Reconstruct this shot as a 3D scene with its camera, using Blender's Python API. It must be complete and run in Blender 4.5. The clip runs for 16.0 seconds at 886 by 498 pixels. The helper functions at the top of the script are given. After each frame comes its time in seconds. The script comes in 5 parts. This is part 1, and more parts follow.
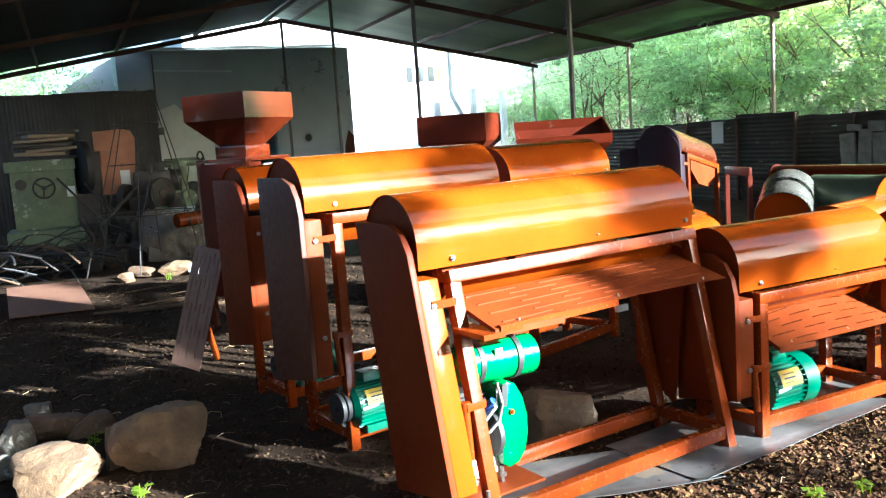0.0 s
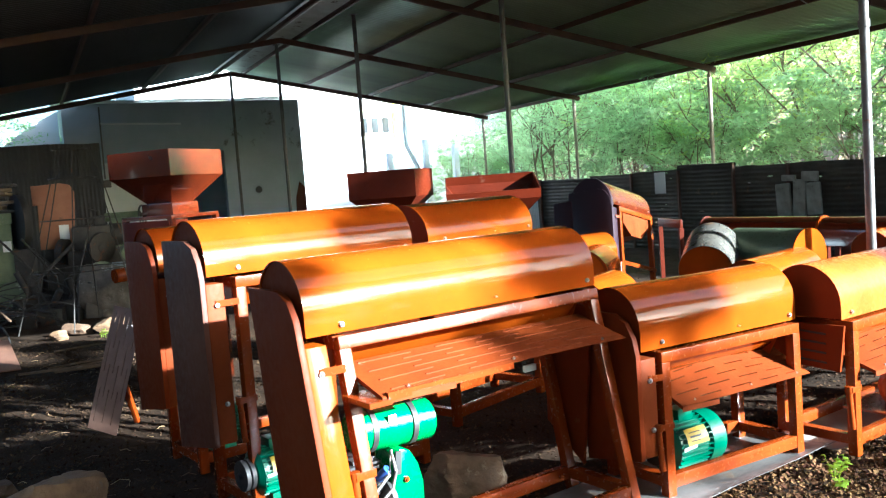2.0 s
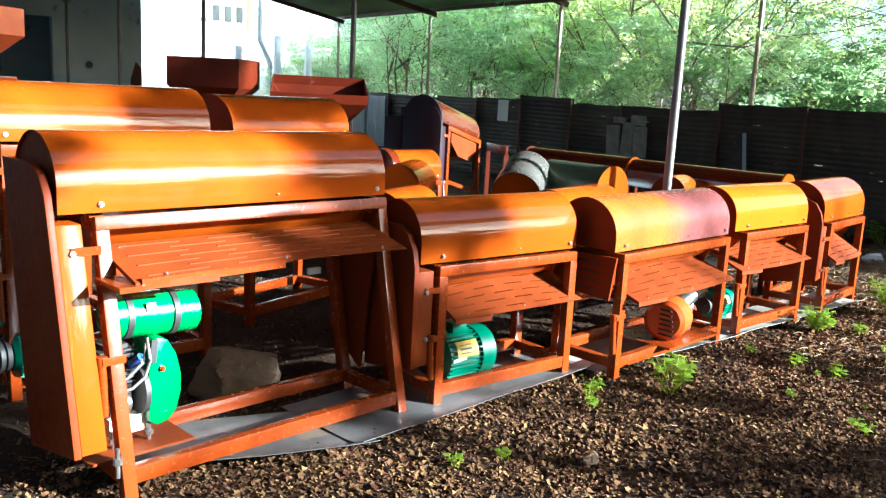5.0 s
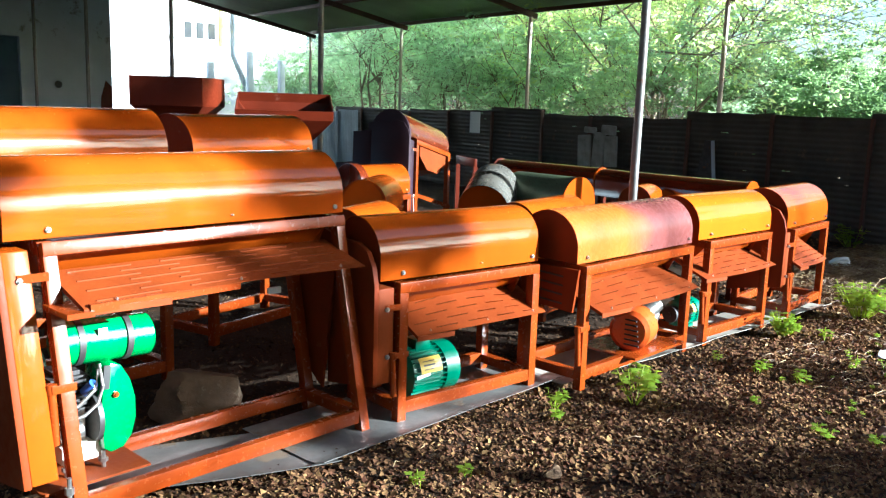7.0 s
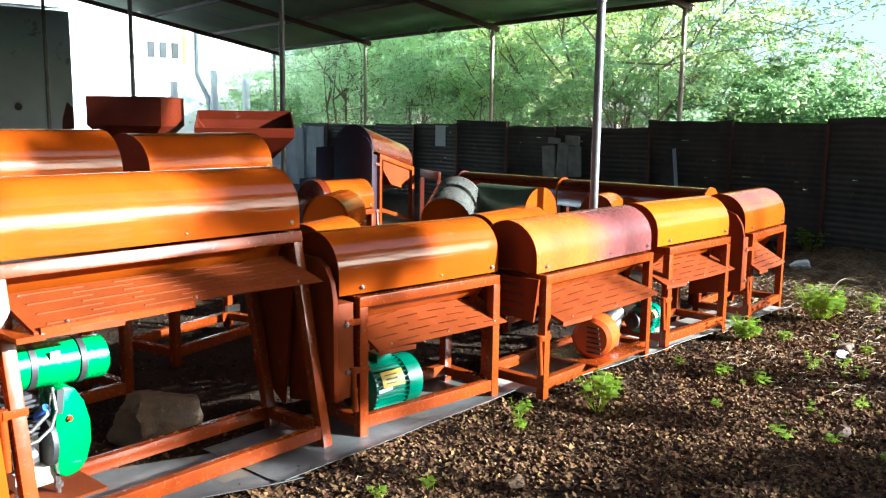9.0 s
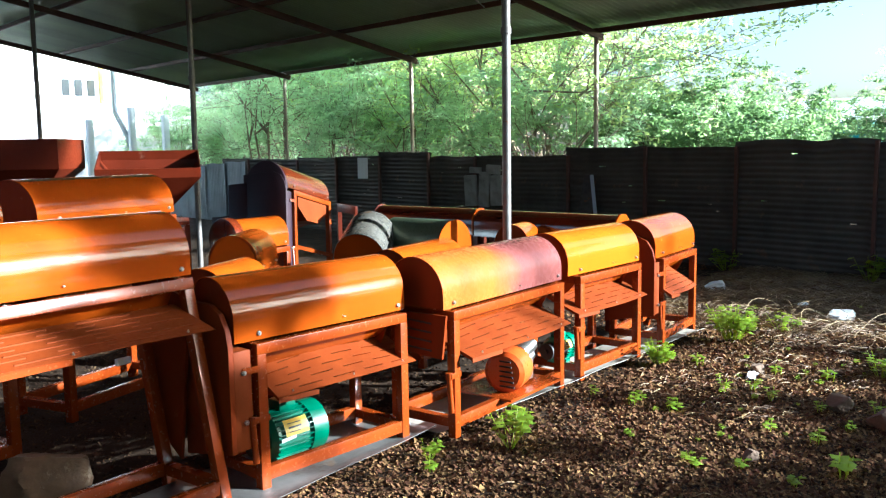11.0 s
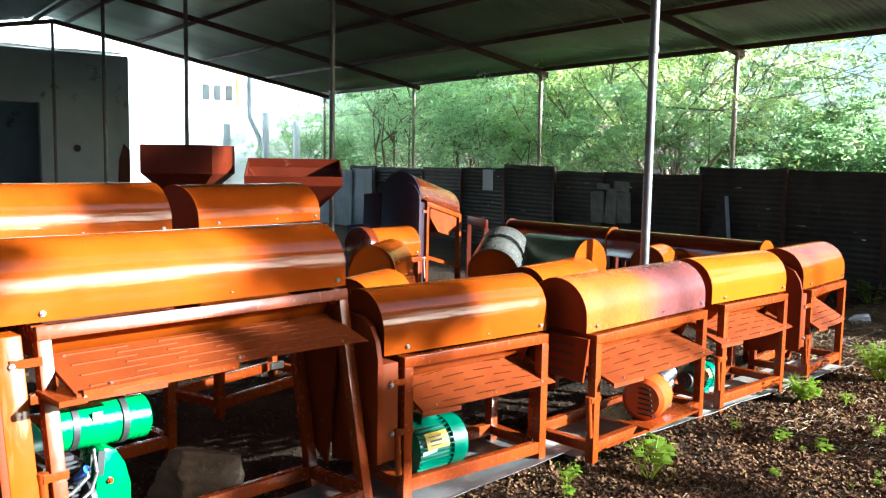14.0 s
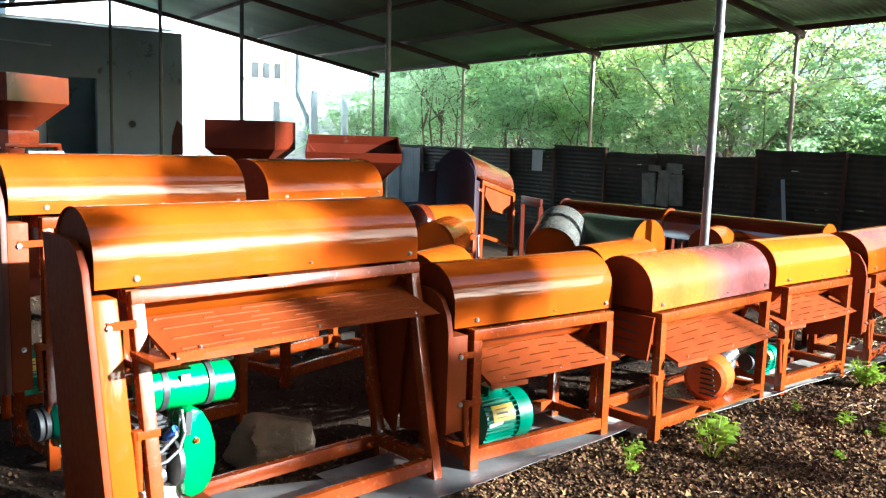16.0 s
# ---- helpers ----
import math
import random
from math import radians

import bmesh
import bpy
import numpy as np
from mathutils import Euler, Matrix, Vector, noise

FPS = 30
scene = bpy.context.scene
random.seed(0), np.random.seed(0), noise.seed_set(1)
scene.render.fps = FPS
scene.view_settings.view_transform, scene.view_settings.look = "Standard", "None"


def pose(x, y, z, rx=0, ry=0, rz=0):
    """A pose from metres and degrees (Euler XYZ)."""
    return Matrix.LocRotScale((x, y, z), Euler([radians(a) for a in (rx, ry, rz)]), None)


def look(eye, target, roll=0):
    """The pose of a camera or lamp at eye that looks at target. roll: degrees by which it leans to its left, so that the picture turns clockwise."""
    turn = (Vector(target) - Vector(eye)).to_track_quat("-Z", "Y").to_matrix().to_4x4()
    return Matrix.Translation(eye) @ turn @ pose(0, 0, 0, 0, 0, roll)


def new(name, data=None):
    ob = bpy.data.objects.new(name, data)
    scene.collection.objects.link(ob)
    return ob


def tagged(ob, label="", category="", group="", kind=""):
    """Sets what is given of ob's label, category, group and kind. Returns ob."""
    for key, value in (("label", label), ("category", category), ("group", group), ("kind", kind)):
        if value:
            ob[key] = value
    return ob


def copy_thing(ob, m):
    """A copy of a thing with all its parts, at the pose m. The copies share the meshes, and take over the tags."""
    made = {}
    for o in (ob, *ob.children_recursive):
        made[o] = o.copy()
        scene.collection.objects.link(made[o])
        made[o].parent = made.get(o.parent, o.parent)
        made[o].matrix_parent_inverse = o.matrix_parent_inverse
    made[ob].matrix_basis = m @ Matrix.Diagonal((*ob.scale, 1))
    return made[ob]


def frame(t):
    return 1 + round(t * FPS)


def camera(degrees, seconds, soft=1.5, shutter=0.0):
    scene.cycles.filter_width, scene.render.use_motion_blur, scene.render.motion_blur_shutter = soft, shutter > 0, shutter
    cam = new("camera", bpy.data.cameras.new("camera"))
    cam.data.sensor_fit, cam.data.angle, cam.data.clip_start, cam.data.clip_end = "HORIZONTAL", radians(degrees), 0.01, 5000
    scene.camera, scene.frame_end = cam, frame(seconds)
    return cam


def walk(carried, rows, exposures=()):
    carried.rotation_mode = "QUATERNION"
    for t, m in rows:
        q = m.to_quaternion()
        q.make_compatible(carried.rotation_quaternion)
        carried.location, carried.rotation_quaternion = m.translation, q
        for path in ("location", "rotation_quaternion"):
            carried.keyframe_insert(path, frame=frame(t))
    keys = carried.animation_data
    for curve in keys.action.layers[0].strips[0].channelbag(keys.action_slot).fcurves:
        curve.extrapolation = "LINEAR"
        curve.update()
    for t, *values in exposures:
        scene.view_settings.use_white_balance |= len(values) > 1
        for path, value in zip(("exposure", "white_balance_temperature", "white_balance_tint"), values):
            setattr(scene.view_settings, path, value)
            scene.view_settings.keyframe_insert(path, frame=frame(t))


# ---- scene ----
cam = camera(55.7, 16.0, 1.25)
PATH = [
    (0, (0.256, -1.949, 1.495), (1.047, -0.131, 1.236), -4.0),
    (0.5, (0.316, -1.955, 1.498), (1.101, -0.133, 1.245), -4.6),
    (1, (0.378, -1.99, 1.528), (1.196, -0.178, 1.308), -4.9),
    (1.5, (0.444, -2.031, 1.548), (1.288, -0.226, 1.381), -4.6),
    (2, (0.515, -2.053, 1.541), (1.399, -0.265, 1.388), -4.3),
    (2.5, (0.575, -2.081, 1.529), (1.527, -0.332, 1.353), -3.9),
    (3, (0.617, -2.088, 1.509), (1.593, -0.353, 1.314), -3.4),
    (3.5, (0.635, -2.1, 1.508), (1.632, -0.382, 1.276), -2.2),
    (4, (0.647, -2.123, 1.501), (1.706, -0.452, 1.209), 0.0),
    (4.5, (0.744, -2.127, 1.469), (1.885, -0.521, 1.125), 2.5),
    (4.7, (0.753, -2.165, 1.482), (1.916, -0.578, 1.121), 3.1),
    (7, (0.844, -2.235, 1.517), (2.056, -0.679, 1.185), 1.9),
    (7.5, (0.867, -2.242, 1.513), (2.091, -0.693, 1.196), 1.5),
    (8, (0.887, -2.255, 1.517), (2.139, -0.724, 1.222), 0.8),
    (8.2, (0.885, -2.264, 1.515), (2.148, -0.741, 1.226), 0.7),
    (10.3, (0.934, -2.311, 1.522), (2.204, -0.799, 1.206), 0.7),
    (10.5, (0.956, -2.318, 1.528), (2.247, -0.82, 1.233), 0.2),
    (11, (1.07, -2.324, 1.548), (2.459, -0.903, 1.318), -0.9),
    (11.5, (1.122, -2.369, 1.546), (2.583, -1.015, 1.363), -1.7),
    (12, (1.141, -2.375, 1.542), (2.611, -1.031, 1.36), -1.7),
    (12.5, (1.14, -2.368, 1.536), (2.587, -1.0, 1.353), -1.8),
    (13, (1.098, -2.319, 1.587), (2.473, -0.877, 1.412), -0.9),
    (13.5, (1.016, -2.262, 1.605), (2.289, -0.729, 1.43), 0.3),
    (14, (0.936, -2.21, 1.596), (2.123, -0.614, 1.389), 1.0),
    (14.5, (0.887, -2.198, 1.567), (2.023, -0.569, 1.336), 1.3),
    (15, (0.845, -2.166, 1.552), (1.965, -0.527, 1.311), 1.7),
    (15.5, (0.803, -2.15, 1.562), (1.915, -0.507, 1.312), 1.8),
    (16, (0.787, -2.176, 1.572), (1.893, -0.529, 1.317), 1.7),
]
walk(cam, [(t, look(eye, target, roll)) for t, eye, target, roll in PATH],
     exposures=((0, 3.43, 5120, 0), (3.5, 3.3, 5120, 0), (4.5, 3.13, 5120, 0), (7, 2.95, 5120, 0), (11, 2.93, 5120, 0), (13, 2.92, 5120, 0), (14.5, 3.02, 5120, 0), (16, 3.11, 5120, 0)))

# ---- light ----
SUN_EL, SUN_AZ = 19.5, 37.0          # degrees up, degrees from -y towards +x
sx, sy = math.sin(radians(SUN_AZ)), -math.cos(radians(SUN_AZ))
world = bpy.data.worlds.new("sky")
scene.world = world
world.use_nodes = True
wn = world.node_tree
sky = wn.nodes.new("ShaderNodeTexSky")
sky.sky_type = "NISHITA"
sky.sun_disc = False
sky.sun_elevation = radians(SUN_EL)
sky.sun_rotation = math.atan2(sx, sy)
sky.air_density, sky.dust_density = 1.0, 3.0
wn.links.new(sky.outputs[0], wn.nodes["Background"].inputs[0])
wn.nodes["Background"].inputs[1].default_value = 0.050
sun_data = bpy.data.lights.new("sun", "SUN")
sun_data.energy, sun_data.angle, sun_data.color = 5.0, radians(0.8), (1.0, 0.96, 0.88)
sun = new("sun", sun_data)
sun_dir = Vector((sx * math.cos(radians(SUN_EL)), sy * math.cos(radians(SUN_EL)), math.sin(radians(SUN_EL))))
sun.matrix_world = look(sun_dir * 60, (0, 0, 0))


# ---- mesh building ----
class Geo:
    """Vertices and faces of one mesh."""

    def __init__(self):
        self.v, self.f = [], []
        self.ribs = []

    def add(self, verts, faces, m=None):
        n = len(self.v)
        self.v += [tuple(m @ Vector(p)) if m else tuple(p) for p in verts]
        self.f += [tuple(i + n for i in q) for q in faces]
        return self

    def box(self, lo, hi, m=None):
        (a, b, c), (d, e, f) = lo, hi
        return self.add([(a, b, c), (d, b, c), (d, e, c), (a, e, c), (a, b, f), (d, b, f), (d, e, f), (a, e, f)],
                        [(0, 3, 2, 1), (4, 5, 6, 7), (0, 1, 5, 4), (1, 2, 6, 5), (2, 3, 7, 6), (3, 0, 4, 7)], m)

    def bar(self, p, q, w, h, up=(0, 0, 1)):
        """A rectangular bar from p to q, w wide and h high."""
        p, q = Vector(p), Vector(q)
        d = (q - p).normalized()
        u = Vector(up)
        if abs(d.dot(u)) > 0.98:
            u = Vector((0, 1, 0))
        s = d.cross(u).normalized()
        u = s.cross(d)
        c = [s * i * w / 2 + u * j * h / 2 for i, j in ((-1, -1), (1, -1), (1, 1), (-1, 1))]
        return self.add([p + k for k in c] + [q + k for k in c],
                        [(0, 1, 2, 3), (7, 6, 5, 4), (0, 4, 5, 1), (1, 5, 6, 2), (2, 6, 7, 3), (3, 7, 4, 0)])

    def tube(self, p, q, r, r2=None, n=14, caps=True):
        p, q = Vector(p), Vector(q)
        r2 = r if r2 is None else r2
        d = (q - p).normalized()
        s = d.cross(Vector((0, 0, 1)) if abs(d.z) < 0.95 else Vector((1, 0, 0))).normalized()
        u = s.cross(d)
        vs = [e + (s * math.cos(a) + u * math.sin(a)) * rr for e, rr in ((p, r), (q, r2)) for a in (2 * math.pi * k / n for k in range(n))]
        fs = [(k, k + n, (k + 1) % n + n, (k + 1) % n) for k in range(n)]
        if caps:
            fs += [tuple(range(n)), tuple(range(2 * n - 1, n - 1, -1))]
        return self.add(vs, fs)

    def path(self, pts, r, n=8):
        """One bent round rod through the points."""
        pts = [Vector(p) for p in pts]
        vs, fs, k = [], [], len(pts)
        for i, p in enumerate(pts):
            d = (pts[min(i + 1, k - 1)] - pts[max(i - 1, 0)]).normalized()
            s = d.cross(Vector((0, 0, 1)) if abs(d.z) < 0.95 else Vector((1, 0, 0))).normalized()
            u = s.cross(d)
            vs += [p + s * r * math.cos(2 * math.pi * j / n) + u * r * math.sin(2 * math.pi * j / n) for j in range(n)]
            if i:
                fs += [((i - 1) * n + j, (i - 1) * n + (j + 1) % n, i * n + (j + 1) % n, i * n + j) for j in range(n)]
        fs += [tuple(range(n))[::-1], tuple((k - 1) * n + j for j in range(n))]
        return self.add(vs, fs)

    def prism(self, poly, a, b, axis=0):
        """A flat outline drawn out from a to b along an axis; outline in the other two axes, in order."""
        def put(k, p):
            c = list(p)
            c.insert(axis, k)
            return tuple(c)
        n = len(poly)
        return self.add([put(a, p) for p in poly] + [put(b, p) for p in poly],
                        [tuple(range(n)), tuple(range(2 * n - 1, n - 1, -1))] + [(k, k + n, (k + 1) % n + n, (k + 1) % n) for k in range(n)])


def finish(me, smooth=True):
    if smooth:
        me.polygons.foreach_set("use_smooth", [True] * len(me.polygons))
        me.set_sharp_from_angle(angle=radians(32))
    return me


def mesh(name, geo, material, bevel=0.0, smooth=True):
    me = bpy.data.meshes.new(name)
    me.from_pydata(geo.v, [], geo.f)
    bm = bmesh.new()
    bm.from_mesh(me)
    bmesh.ops.recalc_face_normals(bm, faces=bm.faces)
    if bevel:
        edges = [e for e in bm.edges if len(e.link_faces) == 2 and e.calc_face_angle(0) > 0.6]
        bmesh.ops.bevel(bm, geom=edges, offset=bevel, offset_type="OFFSET", segments=2, profile=0.6, affect="EDGES", clamp_overlap=True)
    bm.to_mesh(me)
    bm.free()
    me.materials.append(material)
    return finish(me, smooth)


def part(name, geo, material, parent=None, label="", bevel=0.0, at=None, smooth=True):
    """Links one mesh as a part under a thing or a part."""
    ob = new(name, mesh(name, geo, material, bevel, smooth))
    if parent:
        ob.parent = parent
    if at is not None:
        ob.matrix_basis = at
    return tagged(ob, label=label)


def thing(name, m, label, category, group="", kind=""):
    ob = new(name)
    ob.empty_display_size = 0.1
    ob.matrix_basis = m
    return tagged(ob, label, category, group, kind)


def solo(name, geo, material, label, category="", kind="", group="", bevel=0.0, at=None, smooth=True):
    return tagged(part(name, geo, material, None, "", bevel, at, smooth), label, category, group, kind)


def raw_mesh(name, verts, faces, material, smooth=False):
    """A mesh from numpy arrays of vertices and quads or triangles."""
    me = bpy.data.meshes.new(name)
    verts, faces = np.asarray(verts, float), np.asarray(faces, int)
    k = faces.shape[1]
    me.vertices.add(len(verts))
    me.vertices.foreach_set("co", verts.ravel())
    me.loops.add(faces.size)
    me.loops.foreach_set("vertex_index", faces.ravel())
    me.polygons.add(len(faces))
    me.polygons.foreach_set("loop_start", np.arange(0, faces.size, k))
    me.polygons.foreach_set("use_smooth", np.full(len(faces), smooth))
    me.update(calc_edges=True)
    me.materials.append(material)
    return me


# ---- materials ----
def mat(name, c1, c2, scale=4.0, rough=(0.5, 0.7), metal=0.0, bump=0.1, bump_scale=60.0, spots=None, coat=0.0, island=0.0, vary=0.0, stretch=(1, 1, 1), gloss=0.5):
    """Two colours mixed by a coarse noise, roughness and relief by a fine one; spots: (colour, scale, threshold, roughness) of stains or rust."""
    m = bpy.data.materials.new(name)
    m.use_nodes = True
    nt, n = m.node_tree, m.node_tree.nodes
    bs = n["Principled BSDF"]
    tc = n.new("ShaderNodeTexCoord")
    mp = n.new("ShaderNodeMapping")
    mp.inputs["Scale"].default_value = stretch
    nt.links.new(tc.outputs["Object"], mp.inputs["Vector"])

    def noise_node(sc, detail=6.0, r=0.6):
        q = n.new("ShaderNodeTexNoise")
        q.inputs["Scale"].default_value, q.inputs["Detail"].default_value, q.inputs["Roughness"].default_value = sc, detail, r
        nt.links.new(mp.outputs["Vector"], q.inputs["Vector"])
        return q.outputs["Fac"]

    def ranged(sock, a, b, lo, hi):
        q = n.new("ShaderNodeMapRange")
        nt.links.new(sock, q.inputs["Value"])
        for key, val in (("From Min", a), ("From Max", b), ("To Min", lo), ("To Max", hi)):
            q.inputs[key].default_value = val
        return q.outputs["Result"]

    def mixed(fac, a, b):
        q = n.new("ShaderNodeMix")
        q.data_type = "RGBA"
        nt.links.new(fac, q.inputs["Factor"])
        for sock, val in ((q.inputs["A"], a), (q.inputs["B"], b)):
            if isinstance(val, tuple):
                sock.default_value = (*val, 1)
            else:
                nt.links.new(val, sock)
        return q.outputs["Result"]

    coarse, fine = noise_node(scale), noise_node(bump_scale, 4.0)
    colour = mixed(ranged(coarse, 0.3, 0.7, 0, 1), c1, c2)
    rg = ranged(fine, 0.3, 0.7, rough[0], rough[1])
    if vary:
        info = n.new("ShaderNodeObjectInfo")
        hsv = n.new("ShaderNodeHueSaturation")
        nt.links.new(ranged(info.outputs["Random"], 0, 1, 1 - vary, 1 + vary), hsv.inputs["Value"])
        nt.links.new(colour, hsv.inputs["Color"])
        colour = hsv.outputs["Color"]
    if island:
        geo = n.new("ShaderNodeNewGeometry")
        hsv = n.new("ShaderNodeHueSaturation")
        nt.links.new(ranged(geo.outputs["Random Per Island"], 0, 1, 1 - island, 1 + island), hsv.inputs["Value"])
        nt.links.new(ranged(geo.outputs["Random Per Island"], 0, 1, 0.48, 0.52), hsv.inputs["Hue"])
        nt.links.new(colour, hsv.inputs["Color"])
        colour = hsv.outputs["Color"]
    if spots:
        mask = ranged(noise_node(spots[1], 8.0, 0.7), spots[2], spots[2] + 0.06, 0, 1)
        colour = mixed(mask, colour, spots[0])
        q = n.new("ShaderNodeMix")
        nt.links.new(mask, q.inputs["Factor"])
        nt.links.new(rg, q.inputs["A"])
        q.inputs["B"].default_value = spots[3]
        rg = q.outputs["Result"]
    nt.links.new(colour, bs.inputs["Base Color"])
    nt.links.new(rg, bs.inputs["Roughness"])
    bs.inputs["Metallic"].default_value = metal
    bs.inputs["Coat Weight"].default_value = coat
    bs.inputs["Specular IOR Level"].default_value = gloss
    bs.inputs["Coat Roughness"].default_value = 0.05
    if bump:
        b = n.new("ShaderNodeBump")
        b.inputs["Strength"].default_value, b.inputs["Distance"].default_value = bump, 0.01
        nt.links.new(fine, b.inputs["Height"])
        nt.links.new(b.outputs["Normal"], bs.inputs["Normal"])
    return m


def leaf_mat(name, c1, c2, through_colour, island=0.35):
    m = mat(name, c1, c2, 2.0, (0.45, 0.6), bump=0, island=island)
    nt, n = m.node_tree, m.node_tree.nodes
    tr, mx = n.new("ShaderNodeBsdfTranslucent"), n.new("ShaderNodeMixShader")
    tr.inputs["Color"].default_value = (*through_colour, 1)
    mx.inputs[0].default_value = 0.6
    nt.links.new(n["Principled BSDF"].outputs[0], mx.inputs[1])
    nt.links.new(tr.outputs[0], mx.inputs[2])
    nt.links.new(mx.outputs[0], n["Material Output"].inputs[0])
    return m


# m4 hood: direct sun put into a yellower, brighter base than ORANGE
SUNLIT_ORANGE = mat("sunlit_orange_enamel", (0.37, 0.078, 0.002), (0.32, 0.066, 0.002), 2.5, (0.20, 0.28), bump=0.004, bump_scale=30, coat=0.5, gloss=0.05)
ORANGE = mat("orange_enamel", (0.265, 0.046, 0.001), (0.22, 0.035, 0.001), 2.5, (0.20, 0.28), bump=0.004, bump_scale=30, coat=0.6, gloss=0.05, vary=0.12,
             spots=((0.22, 0.05, 0.01), 6.0, 0.74, 0.45))


def mauve_hood():
    """Orange enamel that turns mauve over the right half of the hood, with an uneven border."""
    m = mat("orange_to_mauve_enamel", (0.36, 0.082, 0.012), (0.31, 0.066, 0.009), 2.5, (0.22, 0.32), bump=0.02, bump_scale=30, gloss=0.25)
    nt, n = m.node_tree, m.node_tree.nodes
    bs = n["Principled BSDF"]
    src = bs.inputs["Base Color"].links[0].from_socket
    tc, sep, nz, add, ramp, mx = (n.new(k) for k in ("ShaderNodeTexCoord", "ShaderNodeSeparateXYZ", "ShaderNodeTexNoise", "ShaderNodeMath", "ShaderNodeMapRange", "ShaderNodeMix"))
    nz.inputs["Scale"].default_value = 5.0
    nt.links.new(tc.outputs["Object"], sep.inputs[0])
    nt.links.new(tc.outputs["Object"], nz.inputs["Vector"])
    add.operation = "MULTIPLY_ADD"
    nt.links.new(nz.outputs["Fac"], add.inputs[0])
    add.inputs[1].default_value = 0.35
    nt.links.new(sep.outputs["X"], add.inputs[2])
    nt.links.new(add.outputs[0], ramp.inputs["Value"])
    ramp.inputs["From Min"].default_value, ramp.inputs["From Max"].default_value = 0.68, 0.95
    mx.data_type = "RGBA"
    nt.links.new(ramp.outputs["Result"], mx.inputs["Factor"])
    nt.links.new(src, mx.inputs["A"])
    mx.inputs["B"].default_value = (0.145, 0.044, 0.038, 1)
    nt.links.new(mx.outputs["Result"], bs.inputs["Base Color"])
    return m


HALF_MAUVE = mauve_hood()
FRAME_PAINT = mat("orange_frame_paint", (0.20, 0.031, 0.002), (0.15, 0.022, 0.002), 6.0, (0.22, 0.29), gloss=0.35, bump=0.012, bump_scale=40, vary=0.1,
                  spots=((0.15, 0.035, 0.012), 7.0, 0.77, 0.5))
GUARD = mat("brown_orange_paint", (0.155, 0.022, 0.002), (0.115, 0.016, 0.002), 3.0, (0.4, 0.55), gloss=0.10, bump=0.06, bump_scale=30,
            spots=((0.16, 0.05, 0.025), 7.0, 0.66, 0.6))
TRAY = mat("dull_red_oxide_sheet", (0.165, 0.031, 0.005), (0.125, 0.022, 0.004), 5.0, (0.42, 0.6), gloss=0.10, bump=0.1, bump_scale=50,
           spots=((0.20, 0.08, 0.04), 10.0, 0.68, 0.7))
MAROON = mat("maroon_paint", (0.075, 0.010, 0.003), (0.050, 0.007, 0.002), 3.0, (0.3, 0.5), bump=0.08, coat=0.03, gloss=0.12, spots=((0.10, 0.04, 0.025), 8.0, 0.66, 0.6))
DARK_GUARD = mat("purplish_black_paint", (0.030, 0.014, 0.020), (0.020, 0.010, 0.014), 4.0, (0.3, 0.45), bump=0.05, gloss=0.4)
GREEN = mat("green_enamel", (0.004, 0.20, 0.038), (0.003, 0.16, 0.03), 5.0, (0.2, 0.32), bump=0.03, coat=0.4)
TEAL = mat("teal_motor_enamel", (0.004, 0.115, 0.060), (0.003, 0.09, 0.045), 5.0, (0.3, 0.45), bump=0.05)
STEEL = mat("worn_steel", (0.45, 0.43, 0.40), (0.28, 0.26, 0.24), 20.0, (0.25, 0.45), 0.9, bump=0.05)
BLACK = mat("black_iron", (0.02, 0.02, 0.02), (0.035, 0.03, 0.028), 10.0, (0.45, 0.65), 0.3, bump=0.1)
POLE = mat("grey_pipe", (0.17, 0.16, 0.15), (0.10, 0.085, 0.075), 6.0, (0.4, 0.6), 0.6, bump=0.1, spots=((0.16, 0.06, 0.025), 8.0, 0.6, 0.8))
# much paler than POLE, with rust spots; fence-side posts only
POST_PALE = mat("pale_rusty_post", (0.50, 0.43, 0.35), (0.34, 0.27, 0.20), 5.0, (0.5, 0.7), 0.1, bump=0.1, spots=((0.20, 0.09, 0.04), 6.0, 0.62, 0.8))
RAFTER = mat("rusty_roof_steel", (0.11, 0.045, 0.026), (0.065, 0.032, 0.022), 4.0, (0.55, 0.75), 0.2, bump=0.1)
# galvanised sheet; green light bounced off the trees is mixed into the base
ROOF = mat("galvanised_green_bounce", (0.48, 0.62, 0.42), (0.34, 0.41, 0.31), 1.2, (0.29, 0.33), 0.7, bump=0.02, bump_scale=18, stretch=(0.12, 1, 1))
# west slope only: much darker base than ROOF, with brown spots
ROOF_DARK = mat("dark_roof_underside", (0.05, 0.05, 0.048), (0.03, 0.03, 0.028), 1.2, (0.45, 0.5), 0.2, bump=0.08, bump_scale=18, spots=((0.12, 0.08, 0.05), 2.2, 0.68, 0.6), stretch=(0.25, 1, 1))
RIDGE = mat("pale_ridge_sheet", (0.6, 0.6, 0.58), (0.4, 0.39, 0.36), 3.0, (0.4, 0.6), 0.2, bump=0.1, spots=((0.15, 0.12, 0.09), 5.0, 0.6, 0.8))
FENCE = mat("tarred_corrugated_iron", (0.040, 0.034, 0.027), (0.080, 0.066, 0.050), 2.0, (0.55, 0.8), 0.1, bump=0.2, vary=0.35,
            spots=((0.13, 0.09, 0.06), 2.4, 0.60, 0.9), gloss=0.3)
BLACK_SHEET = mat("soot_black_iron", (0.030, 0.028, 0.027), (0.055, 0.048, 0.042), 2.0, (0.55, 0.8), 0.2, bump=0.15, vary=0.3)
